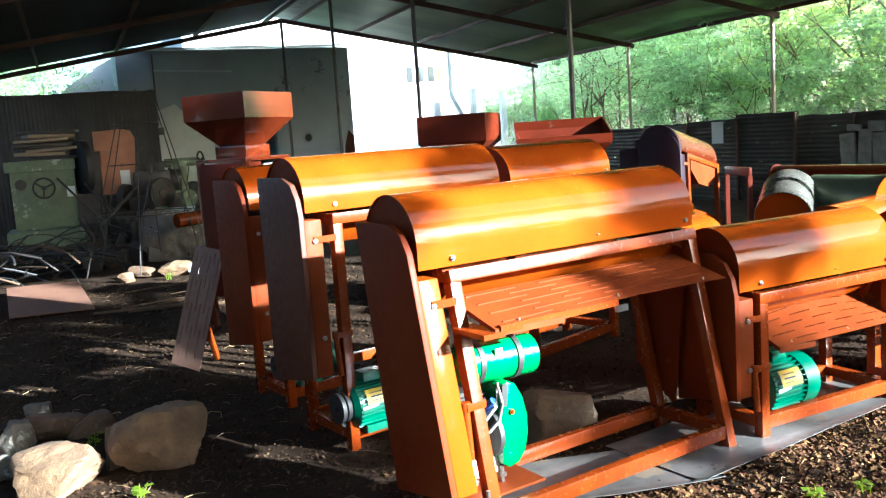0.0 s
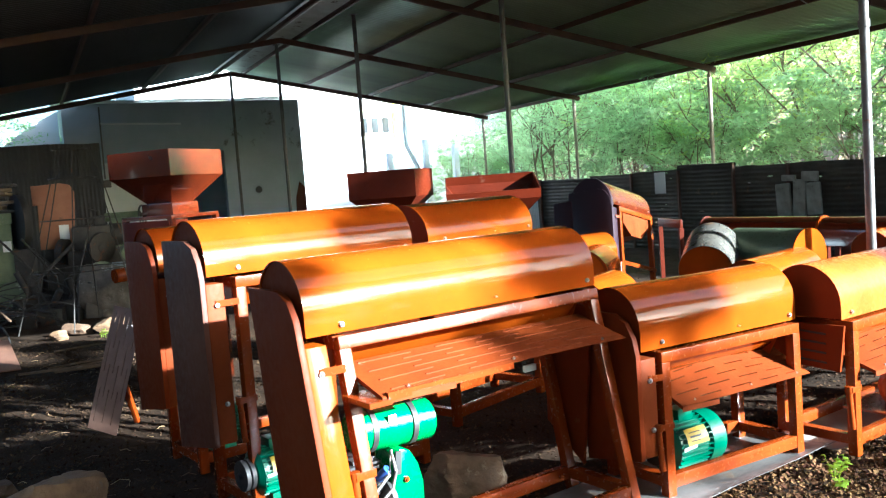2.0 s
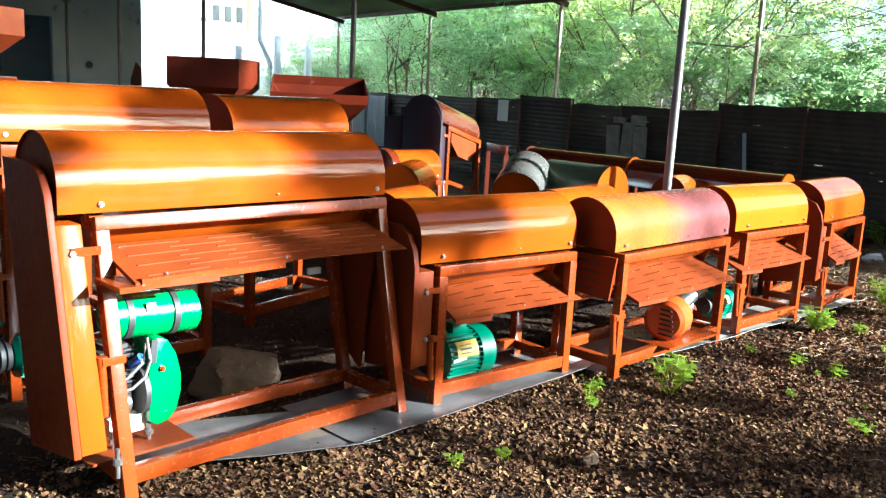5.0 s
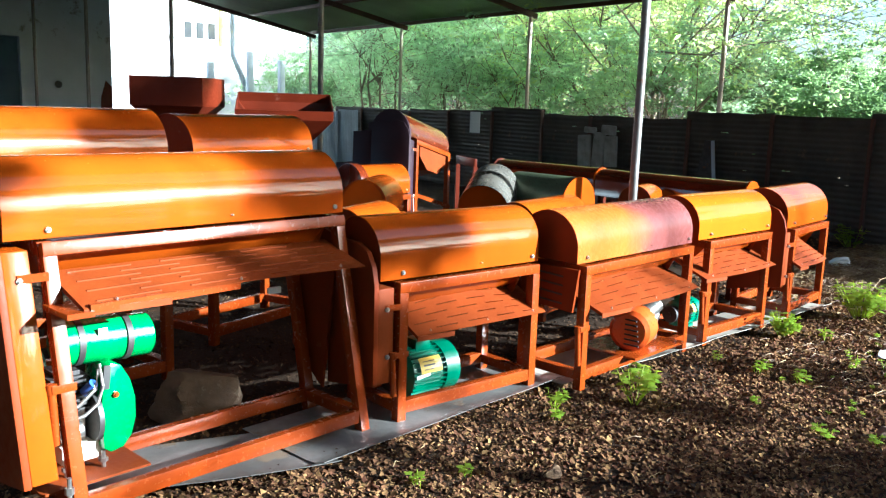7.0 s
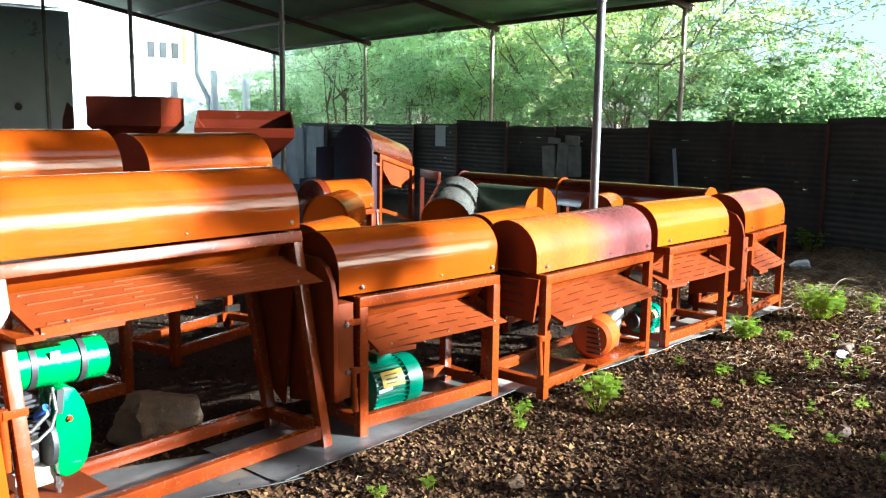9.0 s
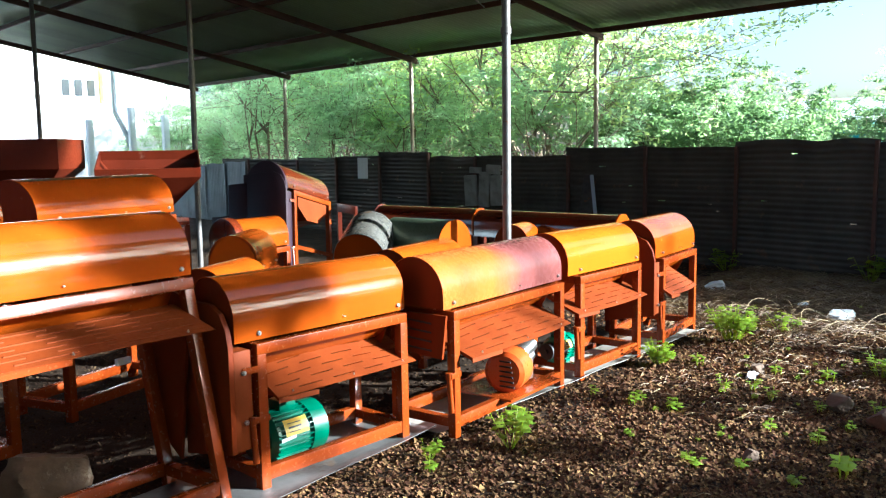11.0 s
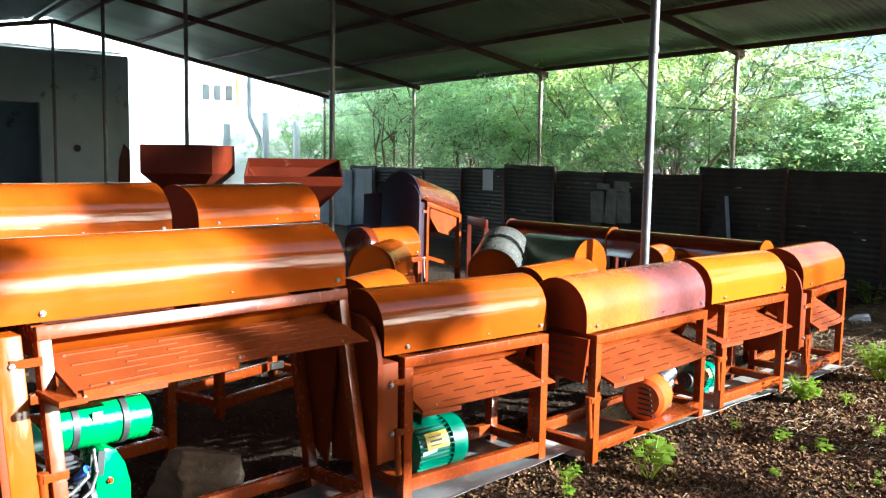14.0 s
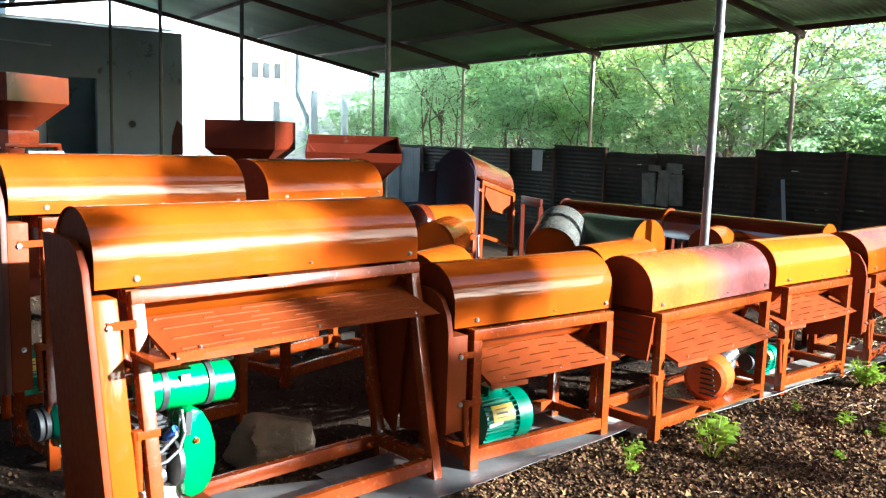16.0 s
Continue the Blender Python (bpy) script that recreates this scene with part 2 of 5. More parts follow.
DIRTY_GREEN = mat("dirty_greenish_zinc", (0.11, 0.14, 0.085), (0.07, 0.085, 0.05), 5.0, (0.25, 0.4), 0.4, bump=0.05, spots=((0.10, 0.07, 0.05), 6.0, 0.6, 0.7))
GLOSS_BROWN = mat("glossy_brown_enamel", (0.085, 0.013, 0.003), (0.065, 0.010, 0.003), 3.0, (0.12, 0.2), bump=0.08, bump_scale=12, coat=0.6)
BROWN_BOARD = mat("reddish_brown_board", (0.17, 0.075, 0.04), (0.12, 0.052, 0.03), 4.0, (0.6, 0.8), bump=0.1)
ZINC_PLATE = mat("bright_zinc_plate", (0.62, 0.63, 0.66), (0.48, 0.49, 0.52), 6.0, (0.3, 0.5), 0.3, bump=0.15, bump_scale=20)
# dirty zinc like MATSHEET, lightened in colour for the sun on it
SUNLIT_SHEET = mat("sunlit_dirty_sheet", (0.34, 0.31, 0.26), (0.22, 0.19, 0.15), 3.0, (0.5, 0.7), 0.1, bump=0.1, bump_scale=14, spots=((0.20, 0.14, 0.09), 3.5, 0.6, 0.8))
ZINC_HOOD = mat("dull_zinc_hood", (0.17, 0.16, 0.14), (0.12, 0.105, 0.08), 5.0, (0.22, 0.36), 0.5, bump=0.02, bump_scale=20, spots=((0.20, 0.11, 0.05), 4.0, 0.6, 0.5))
FENCE_PALE = mat("weathered_zinc", (0.32, 0.36, 0.38), (0.22, 0.24, 0.26), 2.0, (0.35, 0.55), 0.5, bump=0.1, vary=0.15, spots=((0.15, 0.1, 0.07), 4.0, 0.64, 0.8))
PLASTER = mat("grey_cement_plaster", (0.45, 0.48, 0.53), (0.33, 0.355, 0.40), 0.7, (0.7, 0.9), bump=0.25, bump_scale=35, spots=((0.17, 0.16, 0.15), 1.3, 0.6, 0.9))
SLAB = mat("weathered_grey_slab", (0.34, 0.32, 0.27), (0.19, 0.175, 0.145), 6.0, (0.8, 0.95), bump=0.6, bump_scale=25, spots=((0.10, 0.09, 0.075), 5.0, 0.6, 0.95))
DUSTY = mat("dusty_faded_orange", (0.34, 0.15, 0.08), (0.26, 0.10, 0.05), 4.0, (0.6, 0.8), bump=0.1, spots=((0.18, 0.10, 0.06), 6.0, 0.6, 0.9))
WORN = mat("worn_brown_guard", (0.10, 0.034, 0.018), (0.065, 0.022, 0.013), 3.0, (0.35, 0.55), gloss=0.2, bump=0.08, bump_scale=30, spots=((0.15, 0.11, 0.09), 5.0, 0.63, 0.5))
PATCH = mat("pale_plaster_patch", (0.78, 0.78, 0.76), (0.62, 0.62, 0.61), 1.5, (0.8, 0.9), bump=0.2)
WHITE_WALL = mat("white_limewash", (0.82, 0.81, 0.79), (0.74, 0.73, 0.71), 0.5, (0.8, 0.95), bump=0.15, bump_scale=20)
YELLOW_TRIM = mat("yellow_trim_paint", (0.75, 0.5, 0.05), (0.68, 0.44, 0.05), 2.0, (0.5, 0.7), bump=0.05)
DARK_GLASS = mat("dark_window_glass", (0.05, 0.055, 0.06), (0.04, 0.04, 0.05), 1.0, (0.08, 0.15), bump=0)
TEAL_ROOF = mat("turquoise_roof_sheet", (0.05, 0.38, 0.36), (0.06, 0.32, 0.31), 0.5, (0.5, 0.7), bump=0.05)
MATSHEET = mat("flat_zinc_sheet", (0.15, 0.14, 0.13), (0.085, 0.078, 0.07), 3.0, (0.35, 0.55), 0.3, bump=0.15, bump_scale=14, spots=((0.15, 0.105, 0.07), 3.5, 0.56, 0.8))
STONE = mat("tan_stone", (0.23, 0.135, 0.066), (0.105, 0.06, 0.032), 9.0, (0.8, 0.95), bump=0.9, bump_scale=40, spots=((0.13, 0.10, 0.075), 6.0, 0.6, 0.9))
GREY_STONE = mat("grey_stone", (0.12, 0.066, 0.034), (0.065, 0.038, 0.021), 9.0, (0.8, 0.95), bump=0.5, bump_scale=40, spots=((0.17, 0.13, 0.09), 7.0, 0.6, 0.9))
CEMENT_STONE = mat("cement_splashed_stone", (0.17, 0.14, 0.11), (0.10, 0.08, 0.06), 9.0, (0.8, 0.95), bump=0.7, bump_scale=30, spots=((0.36, 0.34, 0.30), 5.0, 0.58, 0.9))
BARK = mat("grey_brown_bark", (0.26, 0.19, 0.13), (0.17, 0.12, 0.08), 14.0, (0.8, 0.95), bump=0.5, bump_scale=30, stretch=(1, 1, 0.3))
OLD_GREEN = mat("faded_machine_green", (0.15, 0.18, 0.10), (0.09, 0.115, 0.065), 6.0, (0.5, 0.75), bump=0.15, spots=((0.42, 0.41, 0.36), 3.6, 0.60, 0.8))
OLD_IRON = mat("oily_old_iron", (0.060, 0.052, 0.045), (0.032, 0.028, 0.024), 12.0, (0.45, 0.7), 0.5, bump=0.2, spots=((0.14, 0.065, 0.03), 7.0, 0.58, 0.85))
HEDGE = leaf_mat("hedge_leaf", (0.06, 0.09, 0.03), (0.04, 0.06, 0.02), (0.08, 0.13, 0.03))
SOIL = mat("dark_soil", (0.036, 0.021, 0.012), (0.016, 0.010, 0.006), 1.6, (0.85, 1.0), bump=0.9, bump_scale=45, spots=((0.085, 0.044, 0.021), 5.0, 0.60, 0.95), gloss=0.08)
LITTER = mat("dry_leaf_litter", (0.24, 0.125, 0.056), (0.11, 0.055, 0.025), 1.5, (0.8, 0.95), bump=0.1, island=0.5, gloss=0.06)
CRUMB = mat("soil_crumb", (0.135, 0.066, 0.030), (0.042, 0.021, 0.011), 3.0, (0.85, 0.98), bump=0.1, island=0.6, gloss=0.06)
# darker tone of LITTER and CRUMB, for the ground under the shed
DARK_LITTER = mat("dark_shed_litter", (0.075, 0.042, 0.023), (0.026, 0.015, 0.009), 3.0, (0.85, 0.98), bump=0.1, island=0.6, gloss=0.06)
PLATE = mat("bare_slotted_sheet", (0.26, 0.15, 0.11), (0.18, 0.09, 0.06), 4.0, (0.3, 0.45), 0.25, bump=0.06, bump_scale=30, spots=((0.20, 0.08, 0.04), 6.0, 0.66, 0.6))
STRAW = mat("dry_straw", (0.27, 0.165, 0.075), (0.13, 0.08, 0.042), 3.0, (0.6, 0.85), bump=0.05, island=0.45)
WEED = leaf_mat("weed_leaf", (0.20, 0.27, 0.02), (0.10, 0.16, 0.015), (0.52, 0.60, 0.03), 0.5)
LEAF = leaf_mat("acacia_leaf", (0.38, 0.47, 0.15), (0.18, 0.26, 0.10), (0.80, 0.92, 0.36), 0.5)
LEAF_FAR = leaf_mat("far_tree_leaf", (0.14, 0.21, 0.09), (0.075, 0.125, 0.058), (0.29, 0.43, 0.16), 0.4)
LEAF_BLUE = leaf_mat("shaded_thicket_leaf", (0.34, 0.46, 0.27), (0.18, 0.27, 0.16), (0.68, 0.86, 0.50), 0.5)
LEAF_DARK = leaf_mat("thicket_leaf", (0.12, 0.18, 0.11), (0.09, 0.145, 0.09), (0.30, 0.48, 0.27))
BLUE_CAP = mat("blue_plastic", (0.03, 0.08, 0.30), (0.02, 0.06, 0.24), 8.0, (0.35, 0.5), bump=0)
PAPER = mat("crumpled_pale_plastic", (0.72, 0.72, 0.70), (0.6, 0.6, 0.6), 8.0, (0.35, 0.5), bump=0.2)
YELLOW = mat("yellow_sticker", (0.50, 0.34, 0.015), (0.45, 0.30, 0.015), 5.0, (0.4, 0.5), bump=0)
CARD = mat("brown_cardboard", (0.26, 0.19, 0.12), (0.2, 0.14, 0.09), 5.0, (0.8, 0.9), bump=0.1)
CREAM = mat("cream_cast_metal", (0.62, 0.58, 0.50), (0.48, 0.44, 0.38), 8.0, (0.4, 0.55), 0.2, bump=0.1)
ENGINE_ORANGE = mat("bright_orange_enamel", (0.50, 0.07, 0.006), (0.42, 0.055, 0.006), 5.0, (0.25, 0.4), bump=0.03, coat=0.3)

# ---- ground ----
def terrain(x, y):
    """Height of the soil: gentle lumps, flat where the machines stand."""
    p = Vector((x, y, 0))
    h = 0.030 * noise.noise(p * 0.9) + 0.018 * noise.noise(p * 2.7 + Vector((5, 1, 0))) + 0.010 * noise.noise(p * 7.0) + 0.006 * noise.noise(p * 17.0)
    flat = 1.0 if (0.8 < y < 6 and 1.0 < x < 8) else 0.0
    return h * (1 - 0.6 * flat) - 0.012 - 0.010 * flat


def axis_steps():
    far = [60, 110, 220, 500, 1200, 3000]
    xs = [-k for k in far[::-1]] + list(np.arange(-40, -4, 3.0)) + list(np.arange(-4, 14, 0.06)) + list(np.arange(14, 45, 3.0)) + far
    ys = [-k for k in far[::-1]] + list(np.arange(-40, -4, 3.0)) + list(np.arange(-4, 12, 0.06)) + list(np.arange(12, 45, 3.0)) + far
    return xs, ys


gx, gy = axis_steps()
gv = [(x, y, terrain(x, y) if -5 < x < 15 and -5 < y < 20 else -0.012) for y in gy for x in gx]
nx = len(gx)
gf = [(j * nx + i, j * nx + i + 1, (j + 1) * nx + i + 1, (j + 1) * nx + i) for j in range(len(gy) - 1) for i in range(nx - 1)]
tagged(new("ground", raw_mesh("ground", gv, gf, SOIL, True)), "dark bare soil with scattered leaf litter", "ground", kind="structure")

# ---- shed: roof, rafters, purlins, poles ----
RIDGE_X, RIDGE_Z, SLOPE = 5.2, 4.50, 0.182
BAYS = [1.14 + 4.2 * k for k in range(5)]
ROOF_Y0, ROOF_Y1 = 0.55, 18.55


def roof_z(x, lift=0.0):
    return RIDGE_Z - SLOPE * abs(x - RIDGE_X) + lift


def roof_sheet(name, x0, x1, material, label):
    """Corrugated sheets with the waves running down the slope."""
    period, n = 0.10, 6
    ys = np.arange(ROOF_Y0, ROOF_Y1, period / n)
    xs = np.linspace(x0, x1, 6)
    top = [(x, y, roof_z(x, 0.162 + 0.018 * math.sin(2 * math.pi * y / period) + 0.004 * noise.noise(Vector((x, y * 0.5, 0))))) for y in ys for x in xs]
    k = len(xs)
    fs = [(j * k + i, j * k + i + 1, (j + 1) * k + i + 1, (j + 1) * k + i) for j in range(len(ys) - 1) for i in range(k - 1)]
    me = raw_mesh(name, top, fs, material, True)
    ob = tagged(new(name, me), label, "roof", kind="structure")
    sol = ob.modifiers.new("thickness", "SOLIDIFY")
    sol.thickness = 0.003
    return ob


roof_sheet("ceiling_east", 5.62, 12.28, ROOF, "rusty corrugated iron roof seen from below, green tree light in its colour")
roof_sheet("ceiling_west", 4.80, -1.75, ROOF_DARK, "dark brown-spotted corrugated iron roof seen from below")
ridge = Geo()
ridge.prism([(4.72, roof_z(4.72, 0.168)), (5.2, roof_z(5.2, 0.172)), (5.68, roof_z(5.68, 0.168)), (5.68, roof_z(5.68, 0.172)), (5.2, roof_z(5.2, 0.177)), (4.72, roof_z(4.72, 0.172))], ROOF_Y0, ROOF_Y1, axis=1)
solo("ridge_cap", ridge, RIDGE, "pale weathered sheet along the roof ridge", "roof", kind="structure", smooth=False)

shed = thing("shed_frame", pose(0, 0, 0), "rusty steel rafters and purlins of an open shed", "roof frame", kind="structure")
for y in BAYS:
    part("rafter", Geo().bar((RIDGE_X, y, RIDGE_Z), (12.05, y, roof_z(12.05)), 0.06, 0.10), RAFTER, shed, bevel=0.004)
    part("rafter", Geo().bar((RIDGE_X, y, RIDGE_Z), (-1.55, y, roof_z(-1.55)), 0.06, 0.10), RAFTER, shed, bevel=0.004)
for x in (5.52, 7.05, 8.70, 10.32, 11.98, 4.88, 3.25, 1.5, -0.1, -1.5):
    part("purlin", Geo().bar((x, ROOF_Y0 + 0.05, roof_z(x, 0.09)), (x, ROOF_Y1 - 0.05, roof_z(x, 0.09)), 0.05, 0.075), RAFTER, shed, bevel=0.003)
for px, py in ((6.10, 2.08), (6.12, 7.12), (5.72, 11.16), (5.30, 14.35), (5.18, 17.94)):
    r = 0.038 if py < 2 else 0.034
    top = roof_z(px, 0.05)
    g = Geo().tube((px - 0.01, py, -0.1), (px, py, top), r, n=18)
    g.box((px - 0.06, py - 0.06, top - 0.012), (px + 0.06, py + 0.06, top))
    g.tube((px - 0.005, py, 2.45), (px - 0.005, py, 2.50), r + 0.008, n=18)
    solo("pole", g, POLE, "tall grey steel pipe holding up the roof ridge", "pole", group="ridge poles")
for y in BAYS:
    for x in (11.9, -1.4):
        g = Geo().tube((x, y, -0.1), (x, y, roof_z(x) - 0.045), 0.036, n=16)
        g.tube((x, y, roof_z(x) - 0.42), (x, y, roof_z(x) - 0.40), 0.046, n=16)
        solo("post", g, POST_PALE if x > 0 else POLE, "slim rust-stained pipe post under the eave", "post", group="eave posts")

solo("loose_wire", Geo().path([(8.9, 5.9, 3.86), (8.86, 5.4, 3.62), (8.8, 5.0, 3.45), (8.75, 4.75, 3.28)], 0.006, n=6), RIDGE, "thin pale wire hanging loose under the roof", "wire")

# ---- yard fence of old sheets ----
def corrugated(w, h, amp=0.007, period=0.0762, vertical=False, seed=0, holes=0):
    """A sheet w wide and h high in its own x and z, waved, a little dented."""
    rnd = random.Random(seed)
    o = Vector((rnd.uniform(0, 50), rnd.uniform(0, 50), 0))
    if vertical:
        us, vs = np.arange(0, w + 1e-6, period / 6), np.linspace(0, h, 7)
    else:
        us, vs = np.linspace(0, w, 25), np.arange(0, h + 1e-6, period / 6)
    pts = []
    for z in vs:
        for x in us:
            wave = amp * math.sin(2 * math.pi * (x if vertical else z) / period)
            dent = 0.035 * noise.noise(Vector((x * 0.9, z * 0.9, 0)) + o)
            edge = 0.03 * noise.noise(Vector((x * 2.2, 7, 0)) + o) * (z / h) ** 6
            pts.append((x, wave + dent, z + edge))
    k = len(us)
    torn = set()
    for _ in range(holes):
        i, j, n = rnd.randrange(2, k - 4), rnd.randrange(len(vs) // 3, len(vs) - 4), rnd.choice((1, 1, 1, 2))
        torn |= {(i + a, j) for a in range(n)}
    fs = [(j * k + i, j * k + i + 1, (j + 1) * k + i + 1, (j + 1) * k + i) for j in range(len(vs) - 1) for i in range(k - 1) if (i, j) not in torn]
    return pts, fs


fence = thing("yard_fence", pose(0, 0, 0), "dark tarred corrugated iron sheets nailed up as a yard fence", "fence", kind="structure")
FENCE_X = 11.45
y, k = -9.0, 0
rnd = random.Random(11)
while y < 14.6:
    w = rnd.choice((1.35, 1.7, 1.95, 1.15))
    h = 1.62 + rnd.uniform(-0.06, 0.07) - 0.012 * max(0, y)
    pts, fs = corrugated(w + 0.06, h + 0.05, seed=k, holes=rnd.choice((1, 3, 5)))
    ob = new("sheet", raw_mesh("sheet", pts, fs, FENCE, True))
    ob.parent = fence
    ob.matrix_basis = pose(FENCE_X + 0.012 * (k % 2), y, -0.06, 0, rnd.uniform(-0.6, 0.6), 90)
    part("batten", Geo().bar((FENCE_X - 0.04, y, -0.1), (FENCE_X - 0.04, y, h - 0.03), 0.05, 0.04), RAFTER, fence)
    y += w
    k += 1
for j in range(4):
    pts, fs = corrugated(0.95, 1.45 - 0.05 * j, vertical=True, seed=50 + j)
    ob = new("sheet", raw_mesh("sheet", pts, fs, FENCE_PALE, True))
    ob.parent = fence
    ob.matrix_basis = pose(FENCE_X - 0.05 - 0.02 * j, 14.7 + 0.9 * j, -0.05, 0, 0, 90)

# ---- grey workshop wall at the far end, with what stands behind it ----
wall = Geo()
WY = 18.85
for lo, hi in (((1.5, WY, -0.1), (3.95, WY + 0.25, 3.98)), ((3.95, WY, 2.78), (5.06, WY + 0.25, 3.98)), ((5.06, WY, -0.1), (7.05, WY + 0.25, 3.98))):
    wall.box(lo, hi)
solo("wall_north", wall, PLASTER, "stained grey cement wall of a workshop with an open doorway", "wall", kind="structure", smooth=False)
solo("wall_inside", Geo().box((1.5, 22.0, 0), (7.0, 22.2, 4.0)).box((1.5, WY + 0.25, 0), (1.7, 22.0, 4.0)).box((6.85, WY + 0.25, 0), (7.05, 22.0, 4.0)), PLASTER, "dark inner walls of the workshop", "wall", kind="structure", smooth=False)
pts, fs = corrugated(5.9, 3.6, vertical=True, seed=77)
ob = new("workshop_roof", raw_mesh("workshop_roof", pts, fs, ROOF, True))
ob.matrix_basis = pose(1.35, WY - 0.2, 4.04, -86, 0, 0)
tagged(ob, "dark corrugated roof edge above the workshop wall", "roof", kind="structure")

house = thing("white_house", pose(7.5, 30.0, 0), "sunlit whitewashed two storey house with yellow window trim", "house")
hw = Geo().box((-3.0, 0, -0.1), (10.8, 6.0, 8.0))
part("wall", hw, WHITE_WALL, house, smooth=False)
for j in range(3):
    part("window", Geo().box((5.58 + 0.47 * j, -0.02, 3.85), (5.86 + 0.47 * j, 0.05, 4.45)), DARK_GLASS, house, "small dark window")
part("trim", Geo().box((6.98, -0.04, 3.6), (7.12, 0.05, 5.1)), YELLOW_TRIM, house, "yellow painted trim")
part("drainpipe", Geo().path([(7.55, -0.08, 7.5), (7.55, -0.08, 3.3), (8.0, -0.08, 2.4), (8.0, -0.08, 0)], 0.06), FENCE_PALE, house, "pale blue drainpipe")

for px, h in ((12.05, 3.0), (10.8, 2.62), (13.1, 2.8)):
    solo("concrete_post", Geo().box((px - 0.09, 21.9, -0.1), (px + 0.09, 22.08, h)), PATCH, "pale weathered concrete post in the neighbouring yard", "post", group="concrete posts", bevel=0.02)

far_house = thing("turquoise_shed", pose(45, 16, 0), "distant shed with a turquoise sheet wall and pale roof", "shed")
part("wall", Geo().box((0, -3.5, -0.1), (8, 3.5, 2.75)), TEAL_ROOF, far_house, smooth=False)
part("roof", Geo().prism([(-0.3, 2.7), (4, 4.0), (8.3, 2.7), (8.3, 2.78), (4, 4.1), (-0.3, 2.78)], -3.7, 3.7, axis=1), WHITE_WALL, far_house, smooth=False)

# ---- the shelling machines ----
def hood_profile(z0, straight, r, n=18):
    """Front bottom, up, over a half circle and down the back: (y, z)."""
    pts = [(0, z0)]
    pts += [(r - r * math.cos(math.pi * k / n), z0 + straight + r * math.sin(math.pi * k / n)) for k in range(n + 1)]
    pts.append((2 * r, z0))
    return pts


def shell(pts, x0, x1, t):
    """An open curved sheet of thickness t along x."""
    g, n = Geo(), len(pts)
    cy, cz = sum(p[0] for p in pts) / n, sum(p[1] for p in pts) / n
    inner = []
    for (yy, zz) in pts:
        d = Vector((cy - yy, cz - zz)).normalized() * t
        inner.append((yy + d.x, zz + d.y))
    ring = pts + inner[::-1]
    m = len(ring)
    vs = [(x0, *p) for p in ring] + [(x1, *p) for p in ring]
    fs = [(k, k + m, (k + 1) % m + m, (k + 1) % m) for k in range(m)]
    for base, flip in ((0, False), (m, True)):
        for k in range(n - 1):
            q = (base + k, base + k + 1, base + m - 2 - k, base + m - 1 - k)
            fs.append(q[::-1] if flip else q)
    return g.add(vs, fs)


def bolt(parent, p, r=0.011, direction=(0, -1, 0), material=None):
    d = Vector(direction)
    p = Vector(p)
    g = Geo().tube(p, p + d * 0.010, r, n=6).tube(p + d * 0.010, p + d * 0.016, r * 0.5, n=8)
    return part("bolt", g, material or STEEL, parent)


def slotted_sheet(x0, x1, back, front, rows=7, cols=5, t=0.003, bow=0.0, cut_width=0.0075, rib=0.0045, arch=0.0, belly=0.0):
    """A sheet from the back edge (y, z) to the front edge, with staggered slots cut through: one grid with cells left out."""
    per = 12
    nu = int((cols + 0.5) * per)
    slot = cut_width / max(abs(front[0] - back[0]), 1e-6)
    vs = [0.0]
    for r in range(rows):
        v = (r + 0.75) / (rows + 0.6)
        vs += [v, v + slot]
    vs.append(1.0)
    g = Geo()
    pts, fs = [], []
    def on_sheet(u, v):
        hump = math.sin(math.pi * u)
        return (x0 + (x1 - x0) * u, back[0] + (front[0] - back[0]) * v - belly * hump * v, back[1] + (front[1] - back[1]) * v + hump * (bow * v + arch * (1 - v)))
    for v in vs:
        for i in range(nu + 1):
            pts.append(on_sheet(i / nu, v))
    for j in range(len(vs) - 1):
        shift = (j // 2 % 2) * per // 2
        for i in range(nu):
            cut = j % 2 == 1 and i >= shift and (i - shift) % per >= 2 and (i - shift) % per < 10 and i < nu - 1
            if not cut:
                a = j * (nu + 1) + i
                fs.append((a, a + 1, a + nu + 2, a + nu + 1))
    run = Vector((0, front[0] - back[0], front[1] - back[1]))
    wide = run.length
    for r in range(rows):
        v = (r + 0.75) / (rows + 0.6)
        shift = r % 2 * per // 2
        for c in range(cols + 1):
            i0, i1 = shift + c * per + 2, min(shift + c * per + 10, nu - 1)
            if i1 - i0 < 4:
                continue
            ends = []
            for i in (i0, i1):
                ends.append(Vector(on_sheet(i / nu, v - 0.003 / wide)) + Vector((0, 0, 0.002)))
            g.ribs.append(Geo().bar(ends[0], ends[1], rib, rib))
    me = bpy.data.meshes.new("grid")
    me.from_pydata(pts, [], fs)
    bm = bmesh.new()
    bm.from_mesh(me)
    bmesh.ops.delete(bm, geom=[v for v in bm.verts if not v.link_faces], context="VERTS")
    bmesh.ops.solidify(bm, geom=bm.faces[:], thickness=t)
    bm.verts.index_update()
    g.add([tuple(v.co) for v in bm.verts], [tuple(v.index for v in f.verts) for f in bm.faces])
    bm.free()
    bpy.data.meshes.remove(me)
    return g


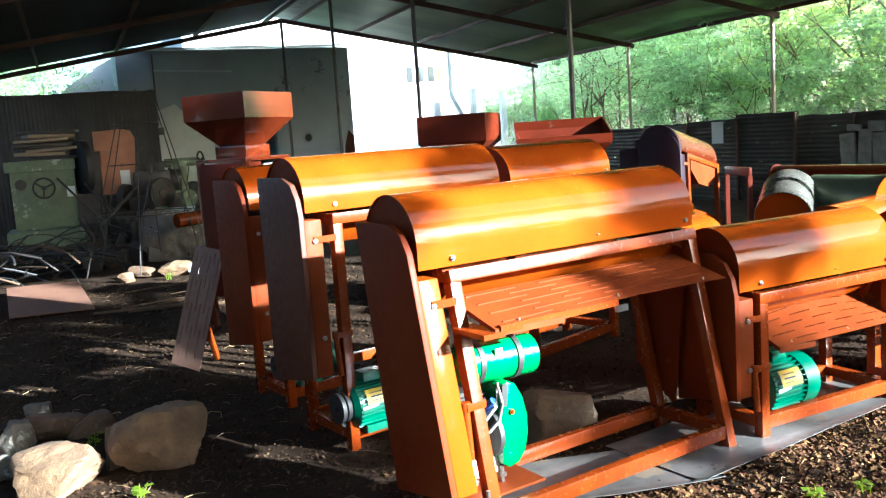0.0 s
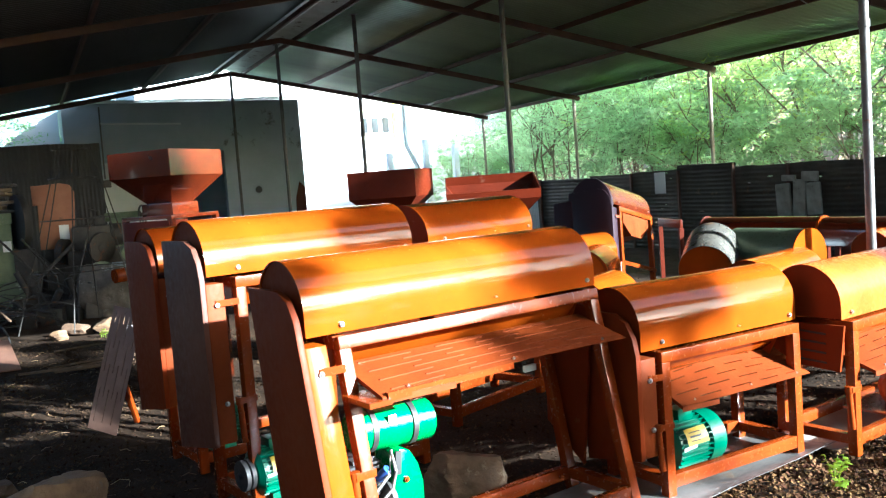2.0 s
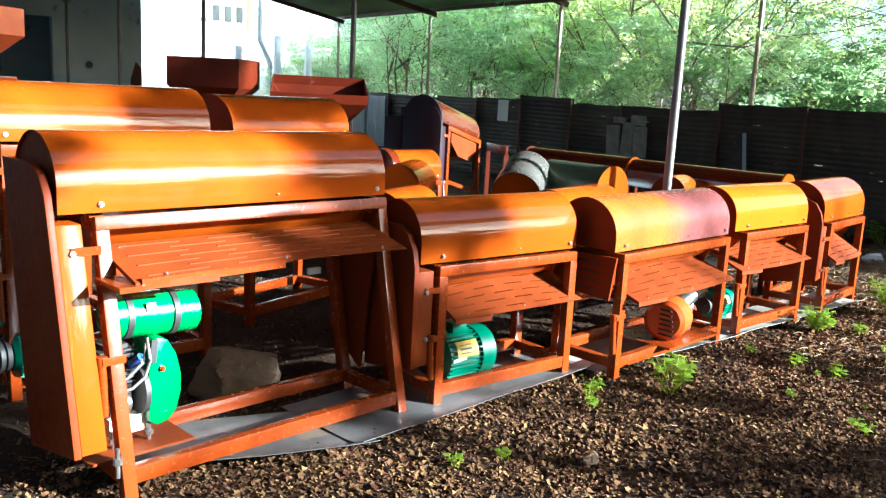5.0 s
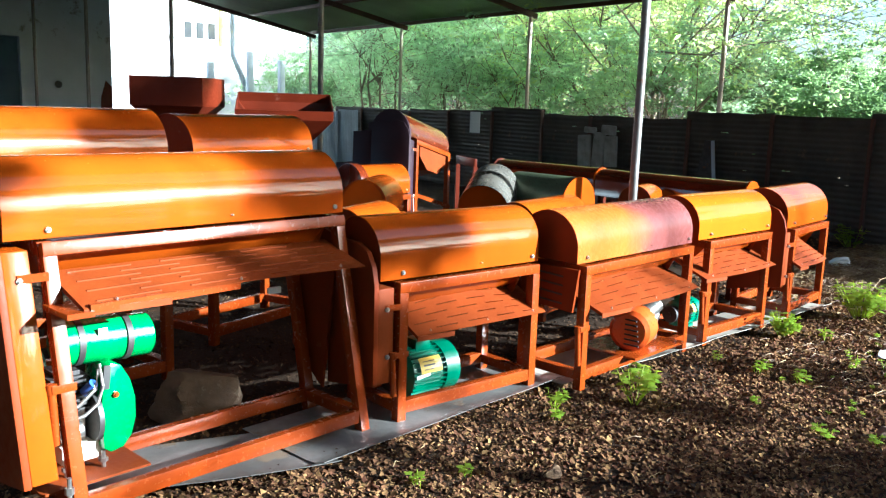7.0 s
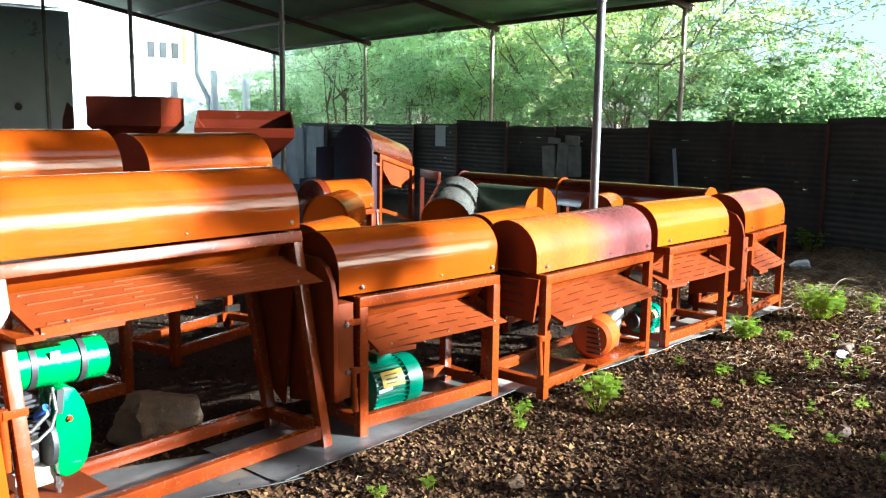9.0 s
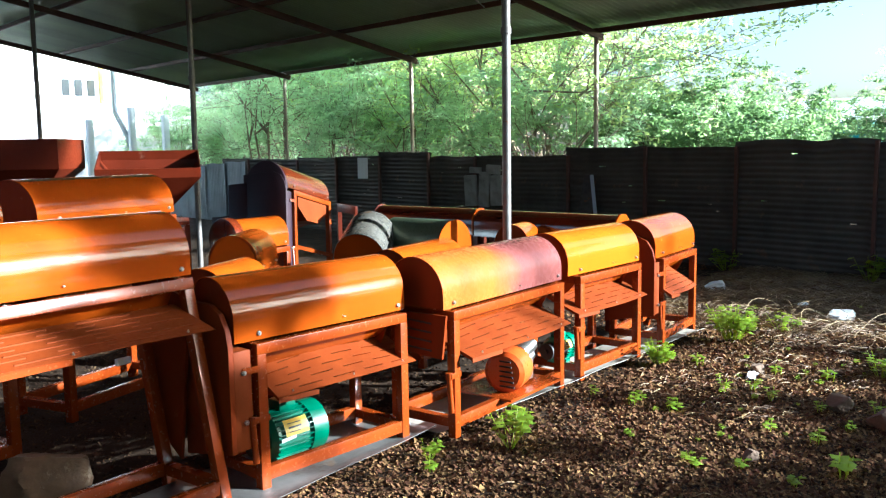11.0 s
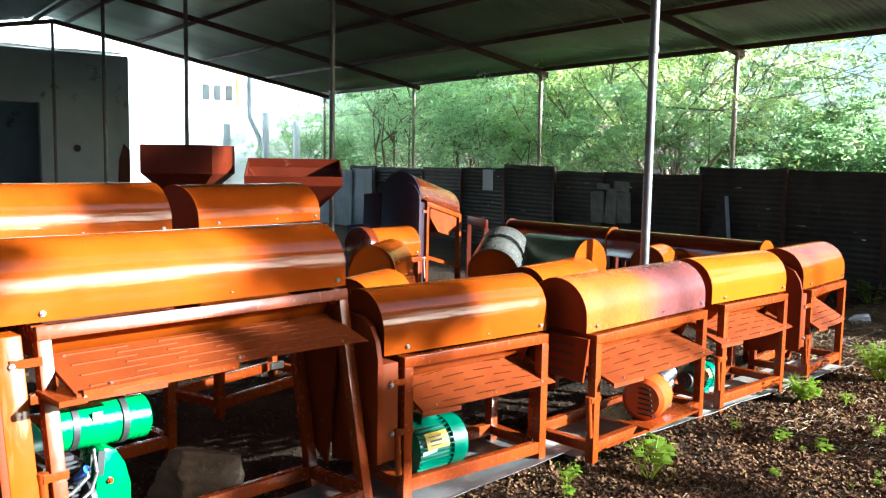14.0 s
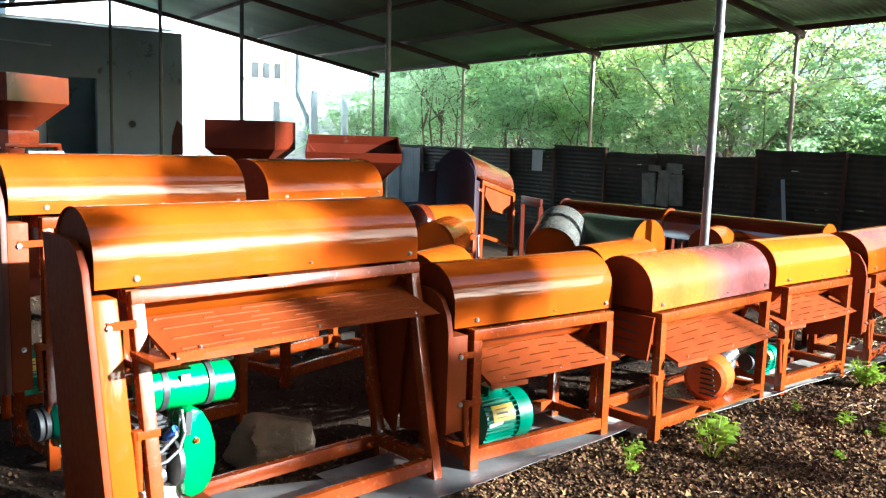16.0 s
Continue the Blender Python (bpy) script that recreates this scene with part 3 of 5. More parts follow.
def electric_motor(parent, p, r=0.105, length=0.26, paint=TEAL):
    """A finned motor, its axis along x, p the middle of its left face."""
    x, y, z = p
    body = Geo().tube((x, y, z), (x + length * 0.68, y, z), r * 0.86, n=28)
    fins = []
    for k in range(30):
        a = 2 * math.pi * k / 30
        u = Vector((0, math.cos(a), math.sin(a)))
        c = Vector((x, y, z))
        fins.append(Geo().bar(c + u * r * 0.93 + Vector((0.01, 0, 0)), c + u * r * 0.93 + Vector((length * 0.66, 0, 0)), 0.004, r * 0.15, up=u))
    body.box((x + 0.04, y - r * 0.75, z - r * 1.12), (x + length * 0.6, y + r * 0.75, z - r * 0.8))
    motor = part("motor", body, paint, parent, "finned teal green electric motor")
    for g in fins:
        part("fin", g, paint, motor)
    part("fan_cowl", Geo().tube((x + length * 0.66, y, z), (x + length * 0.95, y, z), r * 1.02, r * 1.0, n=32).tube((x + length * 0.95, y, z), (x + length, y, z), r * 1.0, r * 0.82, n=32), paint, motor, "smooth round fan cowl")
    part("end_bell", Geo().tube((x - 0.02, y, z), (x, y, z), r * 0.7, r * 0.95, n=28), paint, motor)
    part("pulley", Geo().tube((x - 0.075, y, z), (x - 0.055, y, z), r * 0.62, n=24).tube((x - 0.055, y, z), (x - 0.045, y, z), r * 0.4, n=24).tube((x - 0.045, y, z), (x - 0.025, y, z), r * 0.62, n=24).tube((x - 0.09, y, z), (x, y, z), 0.016, n=12), BLACK, motor, "black grooved pulley")
    part("terminal_box", Geo().box((x + length * 0.2, y - 0.045, z + r * 0.88), (x + length * 0.5, y + 0.045, z + r * 1.32)), paint, motor, bevel=0.006)
    plate = Geo()
    for k in range(4):
        a = radians(172 - 9 * k)
        b = radians(172 - 9 * (k + 1))
        q = [(x + length * 0.12, y + r * 1.015 * math.cos(j), z + r * 1.015 * math.sin(j)) for j in (a, b)] + [(x + length * 0.56, y + r * 1.015 * math.cos(j), z + r * 1.015 * math.sin(j)) for j in (b, a)]
        plate.add(q, [(0, 1, 2, 3)])
    part("sticker", plate, YELLOW, motor, "yellow rating sticker")
    mark = Geo()
    for a, b in ((165, 163), (157, 153), (147, 145)):
        mark.add([(x + length * u, y + r * 1.022 * math.cos(radians(j)), z + r * 1.022 * math.sin(radians(j))) for u, j in ((0.18 + 0.002 * (a % 7), a), (0.18 + 0.002 * (a % 7), b), (0.40 + 0.015 * (a % 5), b), (0.40 + 0.015 * (a % 5), a))], [(0, 1, 2, 3)])
    part("sticker_print", mark, BLACK, motor, "dark bars printed on the sticker")
    part("white_strip", Geo().add([(x + length * u, y + r * 1.02 * math.cos(radians(j)), z + r * 1.02 * math.sin(radians(j))) for u, j in ((0.02, 182), (0.02, 174), (0.30, 172), (0.30, 178))], [(0, 1, 2, 3)]), PAPER, motor, "white paper strip")
    return motor


def sheller(m, w, rail, top, label, splay=0.0, depth=0.40, guard=True, guard_low=0.16, legs_from=0.12, tray=None, motor=None, paint=ORANGE, group="shelling machines", guard_paint=None, hood_paint=None, guard_body=None, name="shelling_machine", hood_tilt=0.0):
    """A hooded shelling machine: hood, end plates, belt guard, angle frame, slotted tray. Local x along the hood, y to the back, z up."""
    t = thing(name, m, label, "machine", group)
    r = depth / 2
    z0 = rail + 0.015
    straight = max(0.0, top - z0 - r)
    prof = hood_profile(z0, straight, r)
    if top - z0 < r:
        prof = [(y, z0 + (z - z0) * (top - z0) / r) for y, z in prof]
    tip = Matrix.Translation((0, 0, z0)) @ pose(0, 0, 0, 0, hood_tilt, 0) @ Matrix.Translation((0, 0, -z0)) if hood_tilt else None
    hood = part("hood", shell(prof, 0.0, w, 0.004), hood_paint or paint, t, at=tip)
    inset = [(r + (y - r) * 0.985, z0 + (z - z0) * 0.99) for y, z in prof]
    part("end_plate", Geo().prism(inset, 0.010, 0.016), ORANGE if hood_tilt else GUARD, t, at=tip)
    part("end_plate", Geo().prism(inset, w - 0.018, w - 0.012), paint, t, at=tip)
    for x in (legs_from + 0.03, w - 0.05):
        bolt(hood, (x, 0.001, z0 + 0.03))
    bolt(hood, (0.6 * w, 0.001, z0 + 0.03), r=0.004)
    s = 0.05
    xl, xr = legs_from + s / 2, w - s / 2 - 0.005
    low = 0.085
    yf, yb = 0.0, depth
    part("top_rail", Geo().bar((xl - s / 2, yf, rail - s / 2), (xr + s / 2, yf, rail - s / 2), s, s, up=(0, splay * 1.2, 1)), FRAME_PAINT, t, bevel=0.004)
    part("top_rail", Geo().bar((xl - s / 2, yb, rail - s / 2), (xr + s / 2, yb, rail - s / 2), s, s), FRAME_PAINT, t, bevel=0.003)
    for x in (xl, xr):
        part("leg", Geo().bar((x, yf - splay, 0.0), (x, yf, rail - s), s, s, up=(0, 1, 0)), FRAME_PAINT, t, bevel=0.003)
        part("leg", Geo().bar((x, yb - splay, 0.0), (x, yb, rail - s), s, s, up=(0, 1, 0)), FRAME_PAINT, t, bevel=0.003)
        part("top_rail", Geo().bar((x, yf + s / 2, rail - s / 2), (x, yb - s / 2, rail - s / 2), s, s), FRAME_PAINT, t)
        part("low_rail", Geo().bar((x, yf - splay * 0.9 + s / 2, low), (x, yb - splay * 0.9 - s / 2, low), s, s), FRAME_PAINT, t)
    for yy in (yf - splay * 0.9, yb - splay * 0.9):
        part("low_rail", Geo().bar((xl + s / 2, yy, low), (xr - s / 2, yy, low), s * 0.9, 0.062), FRAME_PAINT, t, bevel=0.003)
    # inner drum casing, seen dark under the hood
    part("drum_casing", Geo().prism([(0.03, rail - 0.03), (depth - 0.03, rail - 0.03), (depth - 0.08, rail - 0.14), (0.17, rail - 0.16), (0.10, rail - 0.11)], legs_from + 0.06, w - 0.06), paint, t)
    part("side_plate", Geo().prism([(0.03, rail - 0.02), (depth - 0.03, rail - 0.02), (depth - 0.06, rail - 0.28), (0.14, rail - 0.22)], w - 0.075, w - 0.068), paint, t)
    if guard:
        gp = guard_paint or GUARD
        k = splay / max(rail, 0.1)
        f0, f1 = -splay * (1 - guard_low / rail) - 0.005, -0.005
        body = Geo().prism([(f0, guard_low + 0.08), (f1, rail - 0.02), (depth - 0.01, rail - 0.02), (f0 + depth, guard_low)], -0.012, 0.078)
        side = Geo().prism([(f0 - 0.004, guard_low + 0.075), (f1 - 0.004, rail + 0.0), (f1 + 0.015, rail + 0.08), (f1 + 0.06, rail + 0.15), (f1 + 0.14, rail + 0.185), (depth - 0.0, rail + 0.185), (f0 + depth, guard_low)], -0.040, -0.013)
        box = part("belt_guard", body, guard_body or TRAY, t, bevel=0.006)
        part("side_panel", side, gp, box, bevel=0.004)
        bolt(box, (0.035, f1 - 0.10 * k - 0.002, rail - 0.12), r=0.012)
        bolt(box, (0.04, (f0 + f1) / 2 - 0.002, rail * 0.5), r=0.012)
        part("strap", Geo().bar((0.03, f1 - 0.1 * k - 0.003, rail - 0.115), (legs_from + 0.01, -0.1 * k - 0.024, rail - 0.112), 0.006, 0.03), FRAME_PAINT, box)
    if tray:
        x0, x1, back, front, bow = tray
        slotted = slotted_sheet(x0, x1, back, front, bow=bow, cols=3 if w > 1.4 else 4, rows=7 if w > 1.4 else 6, cut_width=0.002 if w > 1.4 else 0.0055, rib=0.008 if w > 1.4 else 0.0035, arch=0.0 if w > 1.4 else 0.05, belly=0.0 if w > 1.4 else 0.03)
        sheet = part("tray", slotted, TRAY, t, "dull slotted sheet metal tray", smooth=False)
        for g in slotted.ribs:
            part("slot_rib", g, TRAY, sheet)
        part("flange", Geo().bar((x0 + 0.003, back[0], back[1] - 0.008), (x0 + 0.003, front[0], front[1] - 0.008), 0.004, 0.014), TRAY, sheet)
        part("lip", Geo().bar((x0, front[0], front[1] - 0.012), (x0 + (x1 - x0) * 0.25, front[0] - 0.012, front[1] - 0.014), 0.004, 0.024), TRAY, sheet)
        for u in (0.1, 0.5, 0.9):
            bolt(sheet, (x0 + (x1 - x0) * u, front[0] + 0.02 - (0.0 if w > 1.4 else 0.03 * math.sin(math.pi * u)), front[1] + 0.004 + bow * math.sin(math.pi * u)), r=0.006, direction=(0, 0, 1))
    # clamp socket with a hanging pipe on the front left leg
    zc = rail * 0.5
    yc = -splay * 0.5
    cl = part("clamp_socket", Geo().tube((xl - 0.05, yc - 0.005, zc - 0.016), (xl - 0.05, yc - 0.005, zc + 0.02), 0.021, n=12).box((xl - 0.055, yc - 0.028, zc - 0.012), (xl + s / 2 + 0.006, yc - s / 2 - 0.001, zc + 0.018)), FRAME_PAINT, t, bevel=0.002)
    part("pipe", Geo().tube((xl - 0.05, yc - 0.005, zc - 0.016), (xl - 0.045, yc - 0.015, zc - 0.20), 0.016, n=12), FRAME_PAINT, cl)
    if motor:
        electric_motor(t, *motor)
    return t


# front row, from the tall machine with the petrol engine to the short one near the fence
m1 = sheller(pose(1.385, 0.885, 0, 0, 0, 9.5), 1.50, 1.005, 1.30, "tall glossy orange shelling machine with a green petrol engine", splay=0.2, depth=0.40,
             tray=(0.17, 1.45, (0.07, 0.885), (-0.22, 0.80), 0.012), guard_low=0.12, guard_body=ORANGE)
m2 = sheller(pose(2.95, 0.93, 0, 0, 0, 3.0), 1.06, 0.70, 1.0, "low glossy orange shelling machine with a teal motor", depth=0.38, legs_from=0.10, guard_low=0.14,
             tray=(0.19, 1.09, (0.22, 0.56), (-0.05, 0.435), 0.01), motor=((0.22, 0.12, 0.205), 0.128, 0.31))
m3 = sheller(pose(4.12, 0.80, 0, 0, 0, 8.5), 1.27, 0.70, 0.99, "orange shelling machine with a half purple hood and an orange engine", depth=0.40, legs_from=0.06, guard_low=0.2, guard=False, hood_paint=HALF_MAUVE,
             tray=(0.12, 1.22, (0.20, 0.555), (-0.10, 0.445), 0.0))
m4 = sheller(pose(5.45, 0.99, 0, 0, 0, 5.0), 0.98, 0.71, 1.0, "low orange shelling machine in a row, sunlight in its hood colour", depth=0.38, guard=False, hood_paint=SUNLIT_ORANGE,
             tray=(0.04, 1.0, (0.20, 0.575), (-0.06, 0.47), 0.0))
m5 = sheller(pose(6.66, 1.08, 0, 0, 0, 11.0), 0.92, 0.70, 1.0, "short orange shelling machine standing at the end of the row", depth=0.40, guard_low=0.2,
             tray=(0.12, 0.72, (0.15, 0.56), (-0.09, 0.42), 0.0))
# second row
b1 = sheller(pose(1.24, 1.90, 0, 0, 0, 12.5), 1.20, 1.18, 1.46, "tall orange shelling machine with a teal motor standing on bare soil", depth=0.42, guard_low=0.32, legs_from=0.13, guard_paint=WORN,
             motor=((0.16, 0.02, 0.22), 0.12, 0.32))
b0 = sheller(pose(1.15, 2.78, 0, 0, 0, 12.0), 1.05, 1.16, 1.42, "tall orange shelling machine behind another", depth=0.42, guard_low=0.34, motor=((0.16, 0.05, 0.24), 0.11, 0.3))
b2 = sheller(pose(2.72, 2.60, 0, 0, 0, 22.0), 1.10, 1.16, 1.43, "orange shelling machine seen above the others", depth=0.42, guard=False)

# zinc sheets under the front row
def floor_sheet(x0, y0, x1, y1, wd, seed, z=0.004):
    rnd = random.Random(seed)
    g = Geo()
    d = Vector((x1 - x0, y1 - y0, 0)).normalized()
    n = Vector((-d.y, d.x, 0))
    L = (Vector((x1, y1, 0)) - Vector((x0, y0, 0))).length
    nu, nv = 24, 10
    def P(i, j, dz):
        u, v = i / nu * L, j / nv * wd
        p = Vector((x0, y0, 0)) + d * u + n * (v + 0.012 * noise.noise(Vector((u * 3, seed, 0))) * (j == 0))
        lift = 0.010 * noise.noise(Vector((u * 2, v * 2, seed))) + 0.028 * (j == 0) + 0.006 * (j == 1)
        return (p.x, p.y, z + 0.012 + lift * (0.4 if j > 1 else 1) + dz)
    vs = [P(i, j, 0) for j in range(nv + 1) for i in range(nu + 1)] + [P(i, j, -0.003) for j in range(nv + 1) for i in range(nu + 1)]
    k, o = nu + 1, (nu + 1) * (nv + 1)
    fs = []
    for j in range(nv):
        for i in range(nu):
            a = j * k + i
            fs += [(a, a + 1, a + k + 1, a + k), (o + a + k, o + a + k + 1, o + a + 1, o + a)]
    for i in range(nu):
        fs.append((i, o + i, o + i + 1, i + 1))
    for j in range(nv):
        a = j * k
        fs += [(a, a + k, o + a + k, o + a), (a + nu, o + a + nu, o + a + nu + k, a + nu + k)]
    return g.add(vs, fs)
# the two right-hand sheets carry sunlight in their paler colour
for k, q in enumerate(((1.62, 0.84, 2.58, 0.635, 0.5), (2.50, 0.645, 4.20, 0.925, 0.6), (4.16, 0.84, 5.62, 0.94, 0.5), (5.55, 0.93, 7.47, 1.09, 0.42))):
    solo("zinc_sheet", floor_sheet(*q, k, 0.002 + 0.005 * (k % 2)), SUNLIT_SHEET if k > 1 else MATSHEET, "dirty flat zinc sheet laid on the soil under the machines", "metal sheet", group="zinc sheets on the ground", smooth=True)

# ---- feed hopper machines ----
def hopper(m, top_w, top_d, rim, cone, neck, z_top, label, material=FRAME_PAINT, stand=True, tip=0.0):
    t = thing("hopper_machine", m, label, "machine", "hopper machines")
    a, b = top_w / 2, top_d / 2
    g = Geo()
    def ring(w, d, z):
        return [(-w, -d, z), (w, -d, z), (w, d, z), (-w, d, z)]
    th = 0.006
    outer = ring(a, b, z_top) + ring(a, b, z_top - rim) + ring(neck, neck, z_top - rim - cone)
    inner = ring(a - th, b - th, z_top) + ring(a - th, b - th, z_top - rim) + ring(neck - th, neck - th, z_top - rim - cone)
    fs = []
    for lev in (0, 4):
        for k in range(4):
            i, j = lev + k, lev + (k + 1) % 4
            fs += [(i, j, j + 4, i + 4), (12 + i + 4, 12 + j + 4, 12 + j, 12 + i)]
    for k in range(4):
        j = (k + 1) % 4
        fs += [(k, 12 + k, 12 + j, j), (8 + k, 8 + j, 20 + j, 20 + k)]
    zb = z_top - rim - cone
    lean = Matrix.Translation((0, 0, zb)) @ pose(0, 0, 0, tip) @ Matrix.Translation((0, 0, -zb))
    part("hopper", g.add(outer + inner, fs), material, t, smooth=False, at=lean)
    if stand:
        part("throat", Geo().box((-neck * 1.25, -neck * 1.25, zb - 0.10), (neck * 1.25, neck * 1.25, zb)), material, t, bevel=0.004)
        part("deck", Geo().box((-0.30, -0.26, zb - 0.13), (0.30, 0.26, zb - 0.10)), material, t, bevel=0.003)
        for sx_, sy_ in ((-1, -1), (1, -1), (1, 1), (-1, 1)):
            part("leg", Geo().bar((0.28 * sx_, 0.24 * sy_, 0), (0.28 * sx_, 0.24 * sy_, zb - 0.13), 0.045, 0.045), material, t)
        part("mill_body", Geo().tube((-0.26, 0, zb - 0.38), (0.26, 0, zb - 0.38), 0.21, n=28), MAROON, t, "maroon round mill casing")
        part("chute", Geo().prism([(-0.22, zb - 0.5), (0.2, zb - 0.5), (0.26, 0.35), (-0.30, 0.25)], -0.22, 0.22), MAROON, t)
    return t


hopper_a = hopper(pose(1.636, 5.37, 0, 0, 0, 40.5), 0.66, 0.64, 0.21, 0.22, 0.13, 1.99, "brown-orange milling machine with a square feed hopper on top", GLOSS_BROWN)
part("body_panel", Geo().box((-0.305, -0.255, 0.62), (-0.10, -0.246, 1.42)), MAROON, hopper_a, bevel=0.003)
part("body_panel", Geo().box((-0.312, -0.24, 0.30), (-0.304, 0.24, 1.42)), MAROON, hopper_a, bevel=0.003)
part("bright_plate", Geo().box((-0.08, -0.275, 1.18), (0.31, -0.262, 1.40)), ZINC_PLATE, hopper_a, "bare bright zinc plate", bevel=0.003)
part("lower_box", Geo().box((-0.30, -0.36, 0.42), (0.16, -0.27, 1.02)), MAROON, hopper_a, "maroon lower belt box", bevel=0.008)
hopper(pose(3.52, 4.98, 0, 0, 0, -41), 0.62, 0.58, 0.24, 0.20, 0.12, 1.70, "maroon milling machine with a deep square hopper", MAROON)
hopper(pose(4.33, 4.59, 0, 0, 0, -27), 0.82, 0.58, 0.08, 0.36, 0.12, 1.54, "maroon milling machine with a wide open hopper", MAROON, tip=15)

# ---- engines in the machines ----
def petrol_engine(parent, x, y, z):
    """Green tank drum over a fan shroud on a pale crankcase."""
    block = part("engine", Geo().box((x - 0.09, y - 0.06, z), (x + 0.07, y + 0.14, z + 0.07)).box((x - 0.10, y - 0.02, z + 0.07), (x + 0.02, y + 0.12, z + 0.20)), CREAM, parent, "pale cast engine block", bevel=0.008)
    for k in range(8):
        part("cooling_fin", Geo().box((x - 0.115, y - 0.05, z + 0.20 + 0.018 * k), (x + 0.02, y + 0.11, z + 0.208 + 0.018 * k)), BLACK, block)
    fins = Geo().box((x - 0.09, y - 0.03, z + 0.19), (x, y + 0.09, z + 0.35))
    part("cylinder", fins, BLACK, block, "dark engine cylinder")
    tank = part("fuel_tank", Geo().tube((x - 0.06, y, z + 0.455), (x + 0.16, y, z + 0.445), 0.088, n=32).tube((x - 0.075, y, z + 0.456), (x - 0.06, y, z + 0.455), 0.07, 0.088, n=32), GREEN, block, "glossy green fuel tank")
    part("tank_cap_drum", Geo().tube((x + 0.185, y, z + 0.44), (x + 0.275, y, z + 0.436), 0.084, n=32).tube((x + 0.275, y, z + 0.436), (x + 0.285, y, z + 0.436), 0.084, 0.074, n=32), GREEN, block, "glossy green round air cleaner")
    for a in (-0.02, 0.165):
        part("strap", Geo().tube((x + a, y, z + 0.453 - a * 0.05), (x + a + 0.024, y, z + 0.452 - a * 0.05), 0.092, n=32), BLACK, block, "black metal strap")
    part("sticker", Geo().box((x + 0.05, y - 0.0895, z + 0.475), (x + 0.085, y - 0.084, z + 0.51)), PAPER, tank, "white sticker")
    outline = [(x + 0.06, z + 0.36), (x + 0.09, z + 0.375), (x + 0.13, z + 0.36), (x + 0.165, z + 0.30), (x + 0.185, z + 0.22), (x + 0.185, z + 0.14), (x + 0.165, z + 0.07), (x + 0.13, z + 0.03), (x + 0.08, z + 0.02), (x + 0.05, z + 0.04), (x + 0.045, z + 0.2)]
    sh = part("fan_shroud", Geo().prism(outline, y - 0.10, y + 0.06, axis=1), GREEN, block, "glossy green fan shroud", bevel=0.02)
    bolt(sh, (x + 0.10, y - 0.10, z + 0.25), r=0.012, material=FRAME_PAINT)
    part("flywheel", Geo().tube((x + 0.03, y - 0.02, z + 0.16), (x + 0.05, y - 0.02, z + 0.16), 0.10, n=28), BLACK, block)
    part("cable", Geo().path([(x - 0.10, y - 0.09, z + 0.22), (x - 0.04, y - 0.11, z + 0.24), (x + 0.02, y - 0.11, z + 0.29), (x + 0.04, y - 0.10, z + 0.36)], 0.008), STEEL, block, "pale control cable")
    part("fuel_hose", Geo().path([(x + 0.05, y - 0.085, z + 0.375), (x + 0.045, y - 0.12, z + 0.30), (x + 0.02, y - 0.13, z + 0.24), (x - 0.03, y - 0.13, z + 0.205), (x - 0.10, y - 0.12, z + 0.19)], 0.0065), POLE, block, "grey rubber fuel hose")
    part("plug_cap", Geo().tube((x + 0.0, y - 0.06, z + 0.27), (x + 0.02, y - 0.10, z + 0.31), 0.018, n=12), BLUE_CAP, block, "blue plug cap")
    part("carburettor", Geo().tube((x - 0.09, y - 0.10, z + 0.14), (x - 0.03, y - 0.10, z + 0.15), 0.030, n=14).box((x - 0.08, y - 0.09, z + 0.09), (x - 0.03, y - 0.05, z + 0.15)), STEEL, block, "cast metal carburettor", bevel=0.005)
    part("bracket", Geo().bar((x + 0.06, y - 0.108, z + 0.28), (x + 0.07, y - 0.108, z + 0.37), 0.026, 0.008), BLACK, block)
    for a in (-0.08, 0.06):
        part("mount_bolt", Geo().tube((x + a, y - 0.07, z - 0.05), (x + a, y - 0.07, z + 0.03), 0.009, n=8).tube((x + a, y - 0.07, z - 0.015), (x + a, y - 0.07, z), 0.018, n=6), STEEL, block)
    return block


petrol_engine(m1, 0.255, 0.06, 0.16)
part("engine_shelf", Geo().box((0.05, -0.10, 0.112), (0.46, 0.24, 0.122)), TRAY, m1, "flat rusty sheet the engine stands on")
part("stop_bolt", Geo().tube((0.10, -0.21, 0.10), (0.10, -0.21, 0.21), 0.008, n=8).tube((0.10, -0.21, 0.15), (0.10, -0.21, 0.175), 0.016, n=6), STEEL, m1)
for x_ in (1.43,):
    bolt(m1, (x_ - 0.06, 0.17, 0.085), r=0.014, direction=(0, 0, 1), material=FRAME_PAINT)
part("end_guard", Geo().prism([(0.16, 0.12), (0.05, 0.90), (0.38, 0.98), (0.40, 0.3)], 1.515, 1.53), GUARD, m1)
part("tray_hanger", Geo().box((0.105, -0.24, 0.775), (0.20, -0.04, 0.795)), FRAME_PAINT, m1)
part("clip", Geo().box((1.30, 0.30, 0.60), (1.37, 0.32, 0.63)), PAPER, m1, "small pale metal clip")
part("tray_rest", Geo().bar((0.19, -0.22, 0.80), (0.80, -0.20, 0.80), 0.02, 0.03), FRAME_PAINT, m1)

